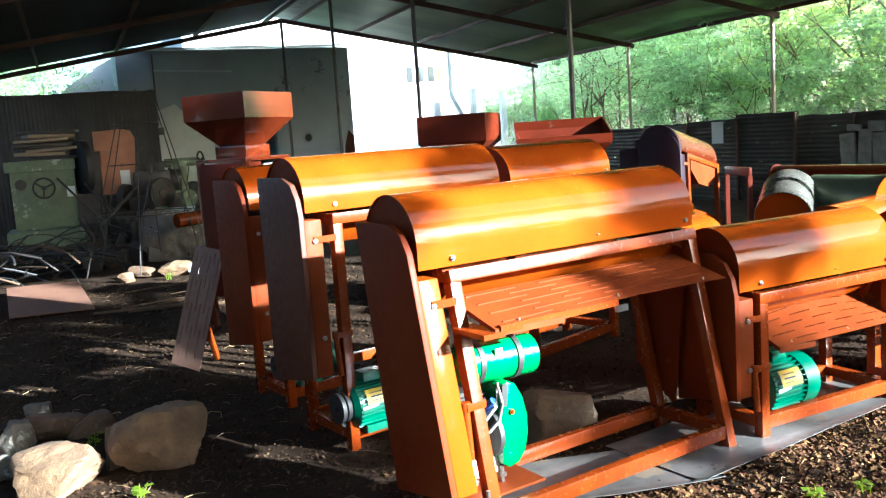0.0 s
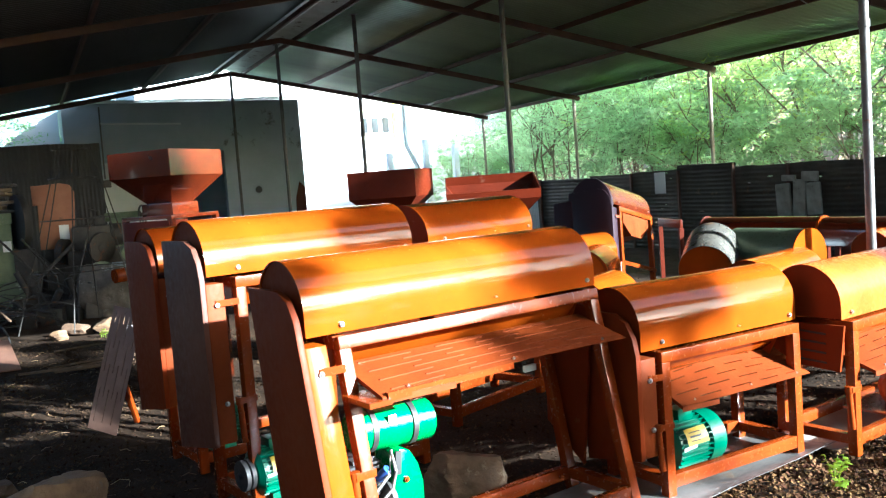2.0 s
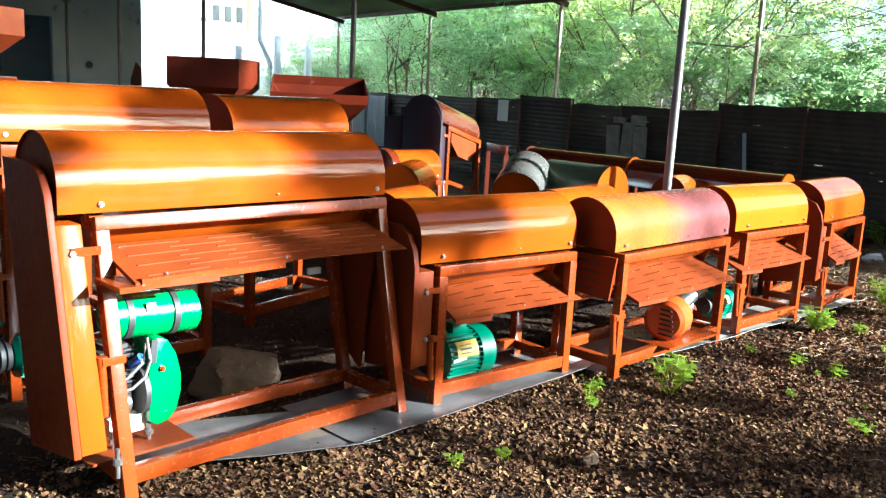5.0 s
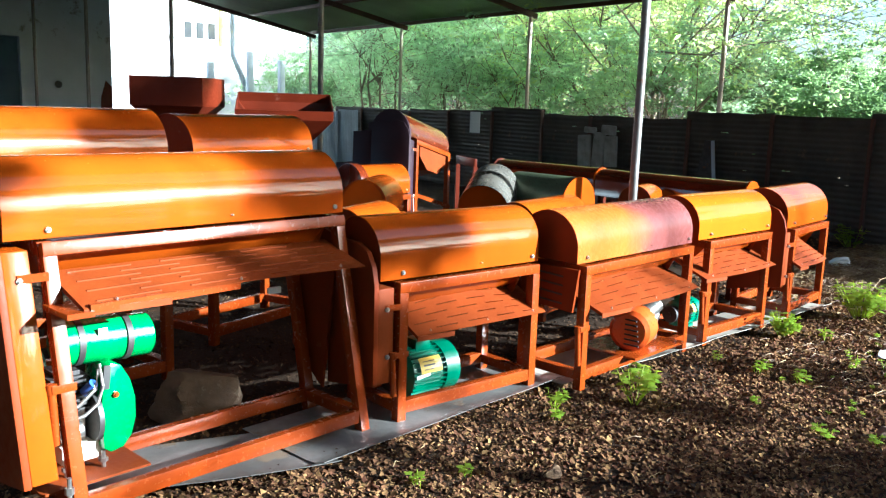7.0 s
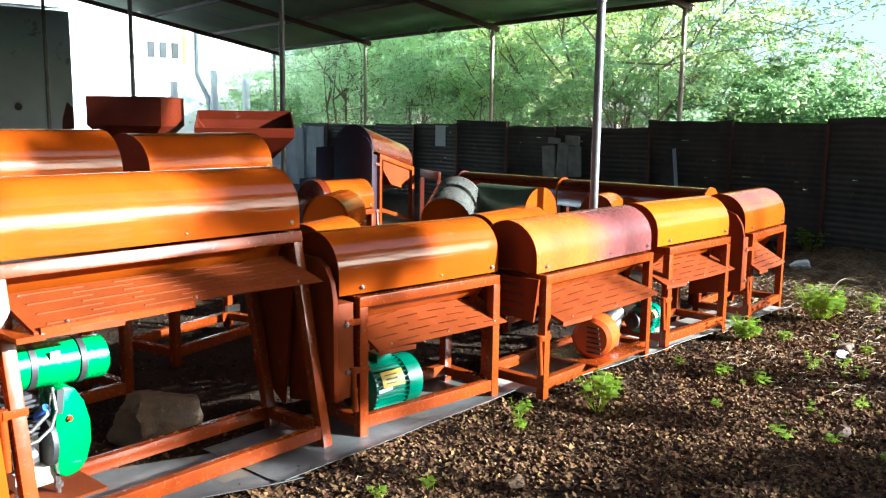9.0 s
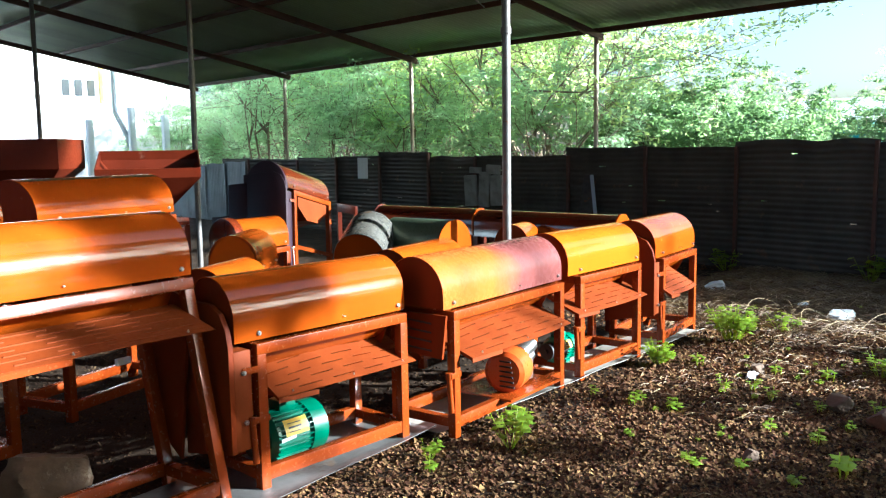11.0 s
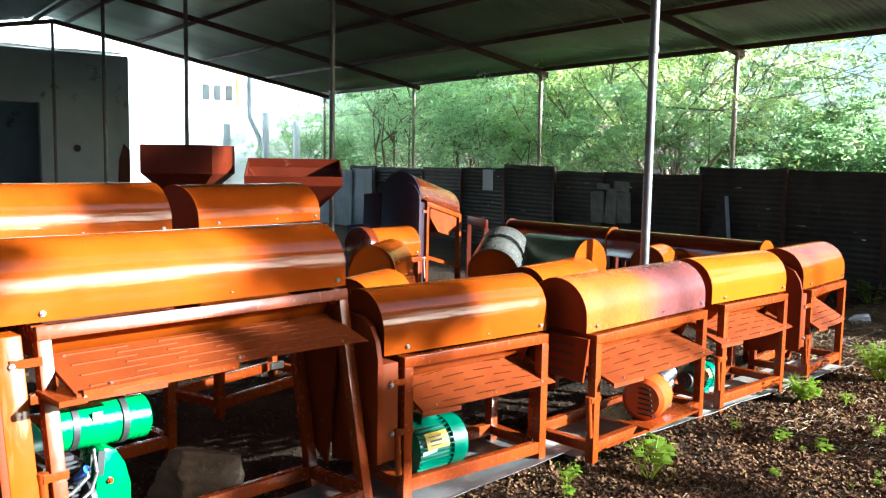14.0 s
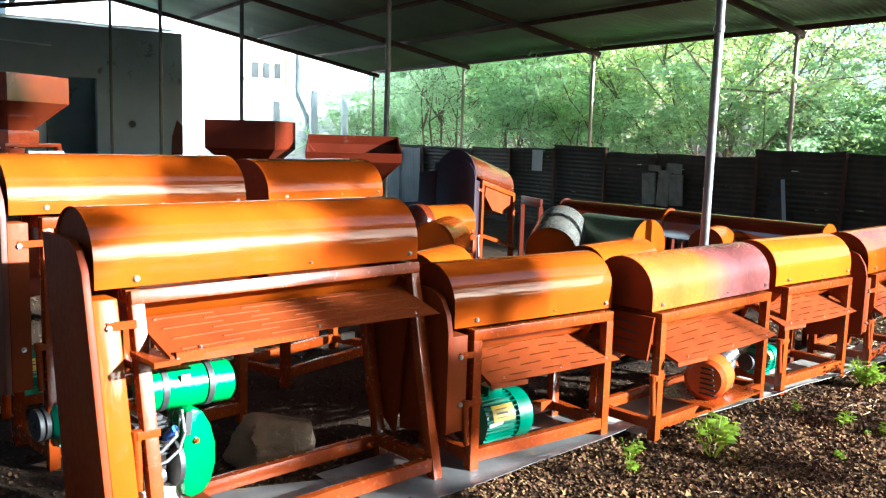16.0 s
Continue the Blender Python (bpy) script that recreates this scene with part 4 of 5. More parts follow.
eng = part("engine", Geo().tube((0.62, 0.02, 0.24), (0.78, 0.06, 0.24), 0.125, n=32).tube((0.60, 0.015, 0.24), (0.62, 0.02, 0.24), 0.10, 0.125, n=32), ENGINE_ORANGE, m3, "round orange recoil starter cover")
for k in range(6):
    part("vent_slot", Geo().bar((0.598, -0.06 + 0.005 * k, 0.16 + 0.03 * k), (0.596, 0.075, 0.16 + 0.03 * k), 0.006, 0.010), BLACK, eng)
part("crankcase", Geo().box((0.79, 0.0, 0.14), (0.92, 0.15, 0.27)).tube((0.92, 0.06, 0.25), (0.98, 0.06, 0.28), 0.04, n=16), STEEL, eng, "pale cast crankcase", bevel=0.012)
part("muffler", Geo().tube((0.86, 0.06, 0.30), (0.98, 0.06, 0.34), 0.05, n=20), STEEL, eng)
part("engine_base", Geo().box((0.5, -0.10, 0.105), (1.08, 0.3, 0.117)), FRAME_PAINT, m3)
electric_motor(m4, (0.06, 0.16, 0.20), 0.09, 0.20, TEAL)
part("guard_plate", Geo().prism([(0.03, 0.44), (0.0, 0.68), (0.38, 0.68), (0.36, 0.46)], 0.02, 0.035), GUARD, m3)
for k in range(4):
    part("vent_slot", Geo().bar((0.0185, 0.10, 0.48 + 0.05 * k), (0.0185, 0.28, 0.49 + 0.05 * k), 0.004, 0.010), BLACK, m3)

# ---- machines stored behind the front row ----
c1 = sheller(pose(4.96, 1.98, 0, 0, 0, 17.6), 0.86, 0.57, 0.87, "orange shelling machine parked behind the front row", depth=0.38, guard=False)
c2 = sheller(pose(3.36, 1.68, 0, 0, 0, 30), 0.50, 0.66, 0.94, "small dusty orange shelling machine", depth=0.34, guard=False)
c3 = sheller(pose(4.32, 2.93, 0, 0, 0, 42), 0.56, 0.68, 0.97, "small orange shelling machine turned away", depth=0.36, guard=False)
part("end_cap", Geo().prism([(0.18 - 0.18 * math.cos(math.pi * k / 16), 0.695 + 0.27 * math.sin(math.pi * k / 16)) for k in range(17)], -0.008, -0.002), ORANGE, c3, "orange end cap")
c4 = sheller(pose(5.14, 4.46, 0, 0, 0, 10), 0.56, 0.66, 0.95, "small maroon and orange shelling machine", depth=0.36, guard=False)
part("end_cap", Geo().prism([(0.18 - 0.20 * math.cos(2 * math.pi * k / 32), 0.77 + 0.20 * math.sin(2 * math.pi * k / 32)) for k in range(32)], -0.10, -0.002), GLOSS_BROWN, c4, "purplish brown round end cap", bevel=0.006)
c5 = sheller(pose(5.36, 2.72, 0, 0, 0, 38), 0.50, 0.66, 0.93, "small shelling machine with a tipped zinc hood", depth=0.42, guard=False, hood_paint=ZINC_HOOD, hood_tilt=-17)
part("front_box", Geo().box((-0.06, -0.12, 0.50), (0.03, 0.36, 0.66)), ORANGE, c5, bevel=0.004)
c8 = sheller(pose(6.14, 3.36, 0, 0, 0, 40), 0.42, 0.58, 0.86, "small shelling machine with a pale zinc hood", depth=0.30, guard=False, hood_paint=FENCE_PALE)
c6 = sheller(pose(5.62, 3.08, 0, 0, 0, -86), 0.66, 0.66, 1.0, "shelling machine with a greenish dirty hood", depth=0.36, guard=False, hood_paint=DIRTY_GREEN, paint=MAROON)
part("end_cap", Geo().prism([(0.18 - 0.205 * math.cos(2 * math.pi * k / 36), 0.79 + 0.215 * math.sin(2 * math.pi * k / 36)) for k in range(36)], 0.662, 0.672), ORANGE, c6, "round orange end cap")
c7 = sheller(pose(6.54, 2.24, 0, 0, 0, 20), 0.34, 0.62, 0.92, "small orange shelling machine near the ridge pole", depth=0.30, guard=False)
tilted = sheller(pose(5.69, 4.58, 0.04, -6, 12, 26), 0.92, 1.20, 1.50, "tall dark shelling machine leaning sideways", depth=0.48, guard_low=0.05, guard_paint=DARK_GUARD, guard_body=DARK_GUARD, legs_from=0.10, paint=FRAME_PAINT, hood_paint=GLOSS_BROWN)
part("feed_pan", Geo().prism([(0.18, 1.14), (0.80, 1.14), (0.80, 1.04), (0.62, 0.92), (0.36, 0.92), (0.18, 1.04)], -0.02, 0.30, axis=1), TRAY, tilted)
part("cross_bar", Geo().bar((0.13, -0.01, 0.62), (0.93, -0.01, 0.60), 0.04, 0.04), FRAME_PAINT, tilted)
part("rear_panel", Geo().box((-0.044, 0.44, 0.10), (-0.016, 0.66, 1.30)), DARK_GUARD, tilted, bevel=0.006)
part("rear_panel", Geo().box((-0.044, 0.66, 0.10), (-0.016, 0.86, 0.98)), DARK_GUARD, tilted, bevel=0.006)
part("dark_cap", Geo().prism([(0.24 - 0.25 * math.cos(math.pi * k / 20), 1.20 + 0.31 * math.sin(math.pi * k / 20)) for k in range(21)], -0.03, 0.006), DARK_GUARD, tilted, "purplish black round end cap", bevel=0.004)
drum = thing("drive_drum", pose(4.36, 4.72, 0, 0, 0, -30), "black iron drive drum on a short stand", "drum")
part("barrel", Geo().tube((0, 0, 0.78), (0.30, 0, 0.80), 0.12, n=26), BLACK, drum, bevel=0.008)
for x_ in (0.04, 0.26):
    part("leg", Geo().bar((x_, -0.08, 0), (x_, 0, 0.70), 0.04, 0.04).bar((x_, 0.08, 0), (x_, 0, 0.70), 0.04, 0.04), OLD_IRON, drum)

def trough(m, length, label, end=True):
    t = thing("long_trough_machine", m, label, "machine", "long trough machines")
    prof = [(0, 0.74), (0.0, 0.88), (0.025, 0.94), (0.07, 0.98), (0.12, 0.99), (0.17, 0.98), (0.215, 0.94), (0.24, 0.88), (0.24, 0.74)]
    part("trough", Geo().prism(prof, 0.02, length - 0.02), GLOSS_BROWN, t)
    part("front_rail", Geo().bar((0, -0.015, 0.73), (length, -0.015, 0.73), 0.03, 0.05), MAROON, t, bevel=0.004)
    for x in (0.0, length - 0.016):
        part("end_plate", Geo().prism([(y_ * 1.1 - 0.012, z_ * 1.012) for y_, z_ in prof], x, x + 0.016), ORANGE if end else MAROON, t, "rounded end plate")
    for x in (0.06, length - 0.06):
        for yy in (0.0, 0.24):
            part("leg", Geo().bar((x, yy, 0), (x, yy, 0.74), 0.045, 0.045), MAROON, t)
    part("panel", Geo().box((0.12, 0.05, 0.30), (length - 0.12, 0.06, 0.74)), MAROON, t)
    return t


trough(pose(7.26, 1.70, 0, 0, 0, 95), 1.55, "long maroon trough machine with an orange end")
trough(pose(7.20, 3.30, 0, 0, 0, 96), 1.35, "long maroon trough machine standing before the fence", False)
stand = thing("bench_frame", pose(6.62, 4.66, 0, 0, 0, 70), "low maroon steel bench frame between machines", "frame")
part("top_rail", Geo().box((0, -0.015, 0.90), (0.62, 0.015, 0.99)), MAROON, stand, bevel=0.004)
for x_ in (0.02, 0.60):
    part("leg", Geo().bar((x_, 0, 0), (x_, 0, 0.90), 0.045, 0.045), MAROON, stand)

cone = Geo()
cone.add([(-0.22, 0, 0.0), (0.22, 0, 0), (0.06, 0.12, 1.2), (-0.04, 0.12, 1.2), (-0.22, 0.16, 0), (0.22, 0.16, 0), (0.06, 0.16, 1.2), (-0.04, 0.16, 1.2)],
         [(0, 1, 2, 3), (5, 4, 7, 6), (0, 4, 5, 1), (1, 5, 6, 2), (2, 6, 7, 3), (3, 7, 4, 0)])
chute = thing("chute", pose(11.12, 4.98, -0.02, 0, 0, -70), "narrow rusty tapered chute leaning on the fence", "chute")
part("body", cone, OLD_IRON, chute, smooth=False)
part("side_strip", Geo().bar((0.23, -0.01, 0.0), (0.07, 0.11, 1.2), 0.05, 0.012), FENCE_PALE, chute, "pale strip of bare zinc")

# ---- bright hole and slabs on the fence ----
# no opening cut: a white plate stands in for daylight through the hole
pw = Geo().box((0, -0.004, 0), (0.30, 0.004, 0.40))
solo("fence_patch", pw, WHITE_WALL, "small hole in the dark fence, its daylight painted as a pale plate", "patch", at=pose(11.36, 10.24, 1.06, 0, 0, 90))
for k, (yy, zz, w_, h_) in enumerate(((7.62, 0.66, 0.26, 0.50), (7.92, 0.62, 0.24, 0.58), (8.18, 0.64, 0.28, 0.52), (7.68, 1.16, 0.30, 0.16), (8.1, 1.18, 0.26, 0.10))):
    solo("stone_slab", Geo().box((0, -0.03, 0), (w_, 0.02, h_)), SLAB, "grey stone slab closing a hole in the fence", "stone", group="slabs in the fence", at=pose(11.37, yy - 0.82, zz, 0, random.Random(k).uniform(-4, 4), 90), bevel=0.02)

# ---- stones ----
def rock(name, p, size, material, label, seed, rz=0):
    bm = bmesh.new()
    bmesh.ops.create_icosphere(bm, subdivisions=4, radius=1.0)
    o = Vector((seed * 3.7, seed * 1.3, 0))
    rk = random.Random(seed)
    cuts = [(Vector((rk.gauss(0, 1), rk.gauss(0, 1), rk.gauss(0, 0.7))).normalized(), rk.uniform(0.50, 0.74)) for k in range(11)] + [(Vector((0.1, 0.05, 1)).normalized(), 0.7)]
    for v in bm.verts:
        d = v.co.normalized()
        r = 1.0
        for c, off in cuts:
            q = d.dot(c)
            if q > 0.05:
                r = min(r, off / q)
        r += 0.06 * noise.noise(d * 2.4 + o) + 0.04 * noise.noise(d * 6.0 + o) + 0.022 * noise.noise(d * 15.0 + o) + 0.012 * noise.noise(d * 34.0 + o)
        r *= 1.3
        v.co = Vector((d.x * r * size[0], d.y * r * size[1], d.z * r * size[2]))
    me = bpy.data.meshes.new(name)
    bm.to_mesh(me)
    bm.free()
    me.materials.append(material)
    ob = new(name, finish(me))
    ob.matrix_basis = pose(p[0], p[1], size[2] * 0.62 + (p[2] if len(p) > 2 else 0), 0, 0, rz)
    return tagged(ob, label, "stone")


rock("stone", (0.535, 2.36), (0.205, 0.19, 0.18), STONE, "big tan broken stone lying on the soil", 3, 20)
rock("stone", (0.05, 2.32), (0.24, 0.20, 0.12), STONE, "flat tan stone lying on the soil", 5, 10)
rock("stone", (-0.16, 3.0), (0.10, 0.09, 0.10), CEMENT_STONE, "small whitish stone on the soil", 7)
rock("stone", (0.02, 3.1), (0.17, 0.11, 0.09), GREY_STONE, "long grey brown stone", 8, 15)
rock("stone", (0.22, 3.05), (0.13, 0.10, 0.07), GREY_STONE, "grey brown stone half sunk in the soil", 9)
rock("stone", (-0.07, 3.55), (0.09, 0.07, 0.06), CEMENT_STONE, "grey stone splashed with cement", 10)
rock("stone", (-0.2, 2.55), (0.08, 0.07, 0.07), CEMENT_STONE, "small whitish stone on the soil", 12)
rock("stone", (0.33, 2.45), (0.09, 0.05, 0.12), STONE, "thin upright splinter of tan stone", 13, 30)
rock("stone", (2.33, 1.60), (0.20, 0.15, 0.135), GREY_STONE, "brown boulder lying under the machine", 44, -25)
for k, (x, y, a) in enumerate(((1.0, 9.5, 0.17), (1.35, 9.4, 0.2), (1.65, 9.9, 0.18), (0.75, 9.3, 0.12), (6.55, 0.2, 0.07), (7.3, -0.7, 0.13), (5.0, -0.5, 0.05), (3.3, 0.1, 0.04))):
    rock("stone", (x, y), (a, a * 0.75, a * 0.55), STONE if k % 2 else GREY_STONE, "rough stone half sunk in the soil", 20 + k)
rock("stone", (6.12, -0.52), (0.10, 0.07, 0.05), GREY_STONE, "brown stone sunk among the weeds", 41, 25)
rock("stone", (5.95, -0.84), (0.11, 0.08, 0.06), GREY_STONE, "brown stone sunk among the weeds", 42, 70)
rock("rubble_lump", (1.62, 11.2), (0.42, 0.35, 0.50), CEMENT_STONE, "lump of rubble splashed with white cement", 31)

# ---- loose sheets on the left ----
plate = slotted_sheet(0.0, 0.86, (0, 0), (0.26, 0.0), rows=6, cols=2, t=0.004)
ob = solo("slotted_plate", plate, PLATE, "slotted greyish brown sheet metal plate leaning upright", "metal plate", smooth=False)
for g in plate.ribs:
    part("slot_rib", g, PLATE, ob)
u_ = Vector((0.27, 0.02, 0.86)).normalized()
v_ = Vector((0.62, -0.75, -0.18))
v_ = (v_ - u_ * v_.dot(u_)).normalized()
w_ = u_.cross(v_)
ob.matrix_basis = Matrix(((u_.x, v_.x, w_.x, 0.765), (u_.y, v_.y, w_.y, 4.20), (u_.z, v_.z, w_.z, 0.05), (0, 0, 0, 1)))
solo("plate_prop", Geo().bar((1.10, 4.32, 0), (0.98, 4.16, 0.52), 0.035, 0.035), FRAME_PAINT, "orange steel leg propping the leaning plate", "prop", bevel=0.003)
solo("board", Geo().box((-0.40, -1.0, 0.0), (0.40, 1.0, 0.012)), BROWN_BOARD, "reddish brown sheet of board lying on the soil", "board", at=pose(-0.13, 8.4, 0.03, 1.5, 2, 4))
solo("pipe_length", Geo().tube((0, 0, 0), (0.75, 0.3, 0.03), 0.10, n=20), FRAME_PAINT, "short orange steel pipe on the rubble", "pipe", at=pose(1.55, 10.3, 0.62))

# ---- workshop corner: old machine tools ----
mill = thing("milling_machine", pose(-0.15, 12.3, 0), "faded green old milling machine with a handwheel", "machine tool")
part("column", Geo().box((-0.42, -0.1, 0.55), (0.48, 0.6, 1.50)), OLD_GREEN, mill, bevel=0.03)
part("base", Geo().box((-0.55, -0.25, 0.0), (0.6, 0.7, 0.55)), OLD_GREEN, mill, bevel=0.03)
part("table", Geo().box((-0.48, -0.16, 1.44), (0.5, 0.5, 1.60)), OLD_GREEN, mill, bevel=0.01)
wheel = Geo()
for k in range(20):
    a, b = 2 * math.pi * k / 20, 2 * math.pi * (k + 1) / 20
    wheel.tube((0.03 + 0.15 * math.cos(a), -0.2, 1.18 + 0.15 * math.sin(a)), (0.03 + 0.15 * math.cos(b), -0.2, 1.18 + 0.15 * math.sin(b)), 0.014, n=8)
for k in range(3):
    a = 2 * math.pi * k / 3 + 0.4
    wheel.tube((0.03, -0.2, 1.18), (0.03 + 0.15 * math.cos(a), -0.2, 1.18 + 0.15 * math.sin(a)), 0.012, n=8)
wheel.tube((0.03, -0.23, 1.18), (0.03, -0.08, 1.18), 0.035, n=14)
part("handwheel", wheel, OLD_IRON, mill, "dark iron handwheel")
part("dial", Geo().tube((-0.28, -0.14, 1.25), (-0.28, -0.09, 1.25), 0.08, n=20), OLD_IRON, mill)
part("switch_box", Geo().box((0.34, -0.17, 1.02), (0.46, -0.10, 1.18)), PAPER, mill, "white switch box", bevel=0.008)
for k in range(7):
    rr = random.Random(k)
    solo("cardboard_sheet", Geo().box((-0.44 + 0.05 * (k % 3), -0.25, 0), (0.40 - 0.07 * (k % 2), 0.25, 0.045 + 0.012 * (k % 2))), CARD if k % 3 else OLD_IRON, "flattened old cardboard stacked on the machine", "cardboard", group="cardboard sheets", at=pose(0.0 + rr.uniform(-0.08, 0.08), 12.5, 1.605 + 0.066 * k, rr.uniform(-2, 2), rr.uniform(-2.5, 2.5), rr.uniform(-16, 16)), bevel=0.018)
solo("flywheel", Geo().tube((0, 0, 0), (0.10, 0.03, 0), 0.42, n=40), BLACK, "large black iron flywheel", "flywheel", at=pose(0.40, 12.2, 1.45), bevel=0.01)
solo("flywheel_stand", Geo().box((0.32, 12.1, 0), (0.62, 12.4, 1.04)), OLD_IRON, "oily iron stand under the flywheel", "stand", bevel=0.02)
ub = thing("orange_grinder", pose(0.95, 12.1, 0), "dusty faded orange grinding machine with a rounded top", "machine")
part("body", Geo().prism([(-0.25, 1.0), (0.20, 1.0), (0.27, 1.45), (0.30, 1.85), (0.24, 1.97), (0.1, 2.0), (-0.22, 1.98)], 0.0, 0.35, axis=1), DUSTY, ub, bevel=0.01)
part("stand", Geo().box((-0.2, 0.05, 0), (0.2, 0.3, 1.0)), OLD_IRON, ub)
part("shoulder", Geo().box((-0.30, -0.02, 1.68), (-0.02, 0.2, 1.98)), DUSTY, ub, bevel=0.01)
part("notice", Geo().box((0.03, -0.012, 1.12), (0.17, -0.003, 1.36)), PAPER, ub, "pale worn paper notice")
lathe = thing("lathe", pose(1.75, 12.0, 0), "oily old lathe with a faded green tailstock", "machine tool")
part("bed", Geo().box((-0.7, -0.1, 0.72), (1.0, 0.35, 0.95)), OLD_IRON, lathe, bevel=0.02)
part("headstock", Geo().box((-0.6, -0.1, 0.95), (-0.05, 0.35, 1.32)), OLD_IRON, lathe, bevel=0.04)
part("tailstock", Geo().tube((-0.1, 0.1, 1.42), (0.40, 0.1, 1.42), 0.07, n=18).box((-0.02, 0.0, 0.95), (0.22, 0.25, 1.40)), OLD_GREEN, lathe, bevel=0.01)
ring_pts = [(0.46, 0.1 + 0.15 * math.cos(2 * math.pi * k / 24), 1.42 + 0.15 * math.sin(2 * math.pi * k / 24)) for k in range(25)]
hw = Geo().path([(0.46 + 0.5 * (p[1] - 0.1), p[1] - 0.02, p[2]) for p in ring_pts], 0.016, n=8).tube((0.40, 0.1, 1.42), (0.52, 0.1, 1.42), 0.035, n=12)
for k in range(3):
    p = ring_pts[8 * k + 2]
    hw.tube((0.46, 0.08, 1.42), (0.46 + 0.5 * (p[1] - 0.1), p[1] - 0.02, p[2]), 0.013, n=8)
part("handwheel", hw, OLD_IRON, lathe, "dark spoked handwheel")
part("tool_post", Geo().box((-0.28, -0.05, 1.30), (-0.12, 0.12, 1.46)).tube((-0.2, 0.03, 1.46), (-0.2, 0.03, 1.54), 0.03, n=12).tube((-0.2, 0.03, 1.52), (-0.34, -0.05, 1.58), 0.012, n=8), OLD_IRON, lathe, bevel=0.008)
part("chuck", Geo().tube((-0.05, 0.1, 1.15), (0.12, 0.1, 1.15), 0.2, n=26), OLD_IRON, lathe, bevel=0.01)
for x in (-0.55, 0.75):
    part("leg", Geo().box((x, -0.05, 0), (x + 0.3, 0.3, 0.72)), OLD_IRON, lathe, bevel=0.02)
part("lever", Geo().bar((0.3, -0.12, 0.9), (0.62, -0.2, 1.22), 0.02, 0.02), OLD_IRON, lathe)
rr = random.Random(4)
for k in range(16):
    x, y = rr.uniform(0.3, 2.2), rr.uniform(10.8, 12.8)
    h = rr.uniform(0.3, 0.8)
    solo("scrap_part", Geo().box((-h * 0.3, -0.12, 0), (h * 0.3, 0.12, h * 0.5)).tube((0, 0, h * 0.5), (rr.uniform(-0.2, 0.2), 0.05, h), 0.05, n=12), OLD_IRON, "oily scrap iron machine part", "scrap", group="scrap iron", at=pose(x, y, -0.02, rr.uniform(-8, 8), rr.uniform(-8, 8), rr.uniform(0, 180)), bevel=0.01)
cage = Geo()
cx, cy = 1.12, 9.8
for k in range(6):
    a = 2 * math.pi * k / 6 + 0.3
    cage.tube((cx + 0.85 * math.cos(a), cy + 0.6 * math.sin(a), 0.05), (cx + 0.07 + 0.20 * math.cos(a), cy + 0.20 * math.sin(a), 2.40), 0.0085, n=6)
for z, r in ((0.8, 0.60), (1.45, 0.42), (1.98, 0.28), (2.35, 0.21)):
    pts = [(cx + r * math.cos(2 * math.pi * k / 12), cy + r * math.sin(2 * math.pi * k / 12), z) for k in range(13)]
    cage.path(pts, 0.008, n=6)
solo("wire_frame", cage, OLD_IRON, "tall thin wire rod frame tapering upwards", "wire frame")
for k in range(110):
    L = rr.uniform(0.5, 1.6)
    x, y, a = rr.uniform(-1.5, 0.7), rr.uniform(9.9, 11.7), rr.uniform(-70, 80)
    bend, rise = rr.uniform(-0.35, 0.35), rr.uniform(0.0, 0.3)
    pts = [(L * u, bend * L * math.sin(math.pi * u) + 0.03 * rr.uniform(-1, 1), rise * math.sin(math.pi * u)) for u in (0, 0.17, 0.33, 0.5, 0.67, 0.83, 1.0)]
    solo("scrap_rod", Geo().path(pts, rr.uniform(0.006, 0.016), n=6), (OLD_IRON, GREY_STONE, BLACK)[k % 3], "bent rod or root in a scrap heap", "rod", group="scrap rods", at=pose(x - L / 2, y, rr.uniform(0.0, 0.28), 0, rr.uniform(-10, 6), a))
for k in range(14):
    x, y, r_ = rr.uniform(0.5, 2.3), rr.uniform(11.2, 12.2), rr.uniform(0.09, 0.24)
    z = rr.choice((r_, r_ + 0.4, r_ + 0.75))
    g = Geo().tube((0, 0, 0), (rr.uniform(0.05, 0.14), 0.02, 0), r_, n=24).tube((-0.03, 0, 0), (0.18, 0.02, 0), r_ * 0.3, n=14)
    solo("scrap_pulley", g, OLD_IRON if k % 4 else OLD_GREEN, "old iron pulley among the scrap", "pulley", group="scrap pulleys", at=pose(x, y, z, 0, rr.uniform(-10, 10), rr.uniform(30, 150)), bevel=0.008)
for k in range(9):
    x, y = rr.uniform(0.4, 2.3), rr.uniform(10.6, 11.6)
    solo("leaning_bar", Geo().path([(0, 0, 0), (rr.uniform(-0.25, 0.25), 0.25, 0.6), (rr.uniform(-0.6, 0.6), 0.5, rr.uniform(1.0, 1.5))], rr.uniform(0.008, 0.02), n=7), OLD_IRON, "thin iron bar leaning on the old machines", "bar", group="leaning bars", at=pose(x, y, 0))
for k in range(7):
    L = rr.uniform(0.6, 1.5)
    solo("dry_stick", Geo().path([(0, 0, 0), (L * 0.5, rr.uniform(-0.08, 0.08), 0.015), (L, 0, 0)], rr.uniform(0.007, 0.014), n=7), GREY_STONE, "dry stick lying on the soil", "stick", group="dry sticks", at=pose(rr.uniform(0.2, 1.2), rr.uniform(6.6, 8.3), 0.02, 0, 0, rr.uniform(-20, 20)))

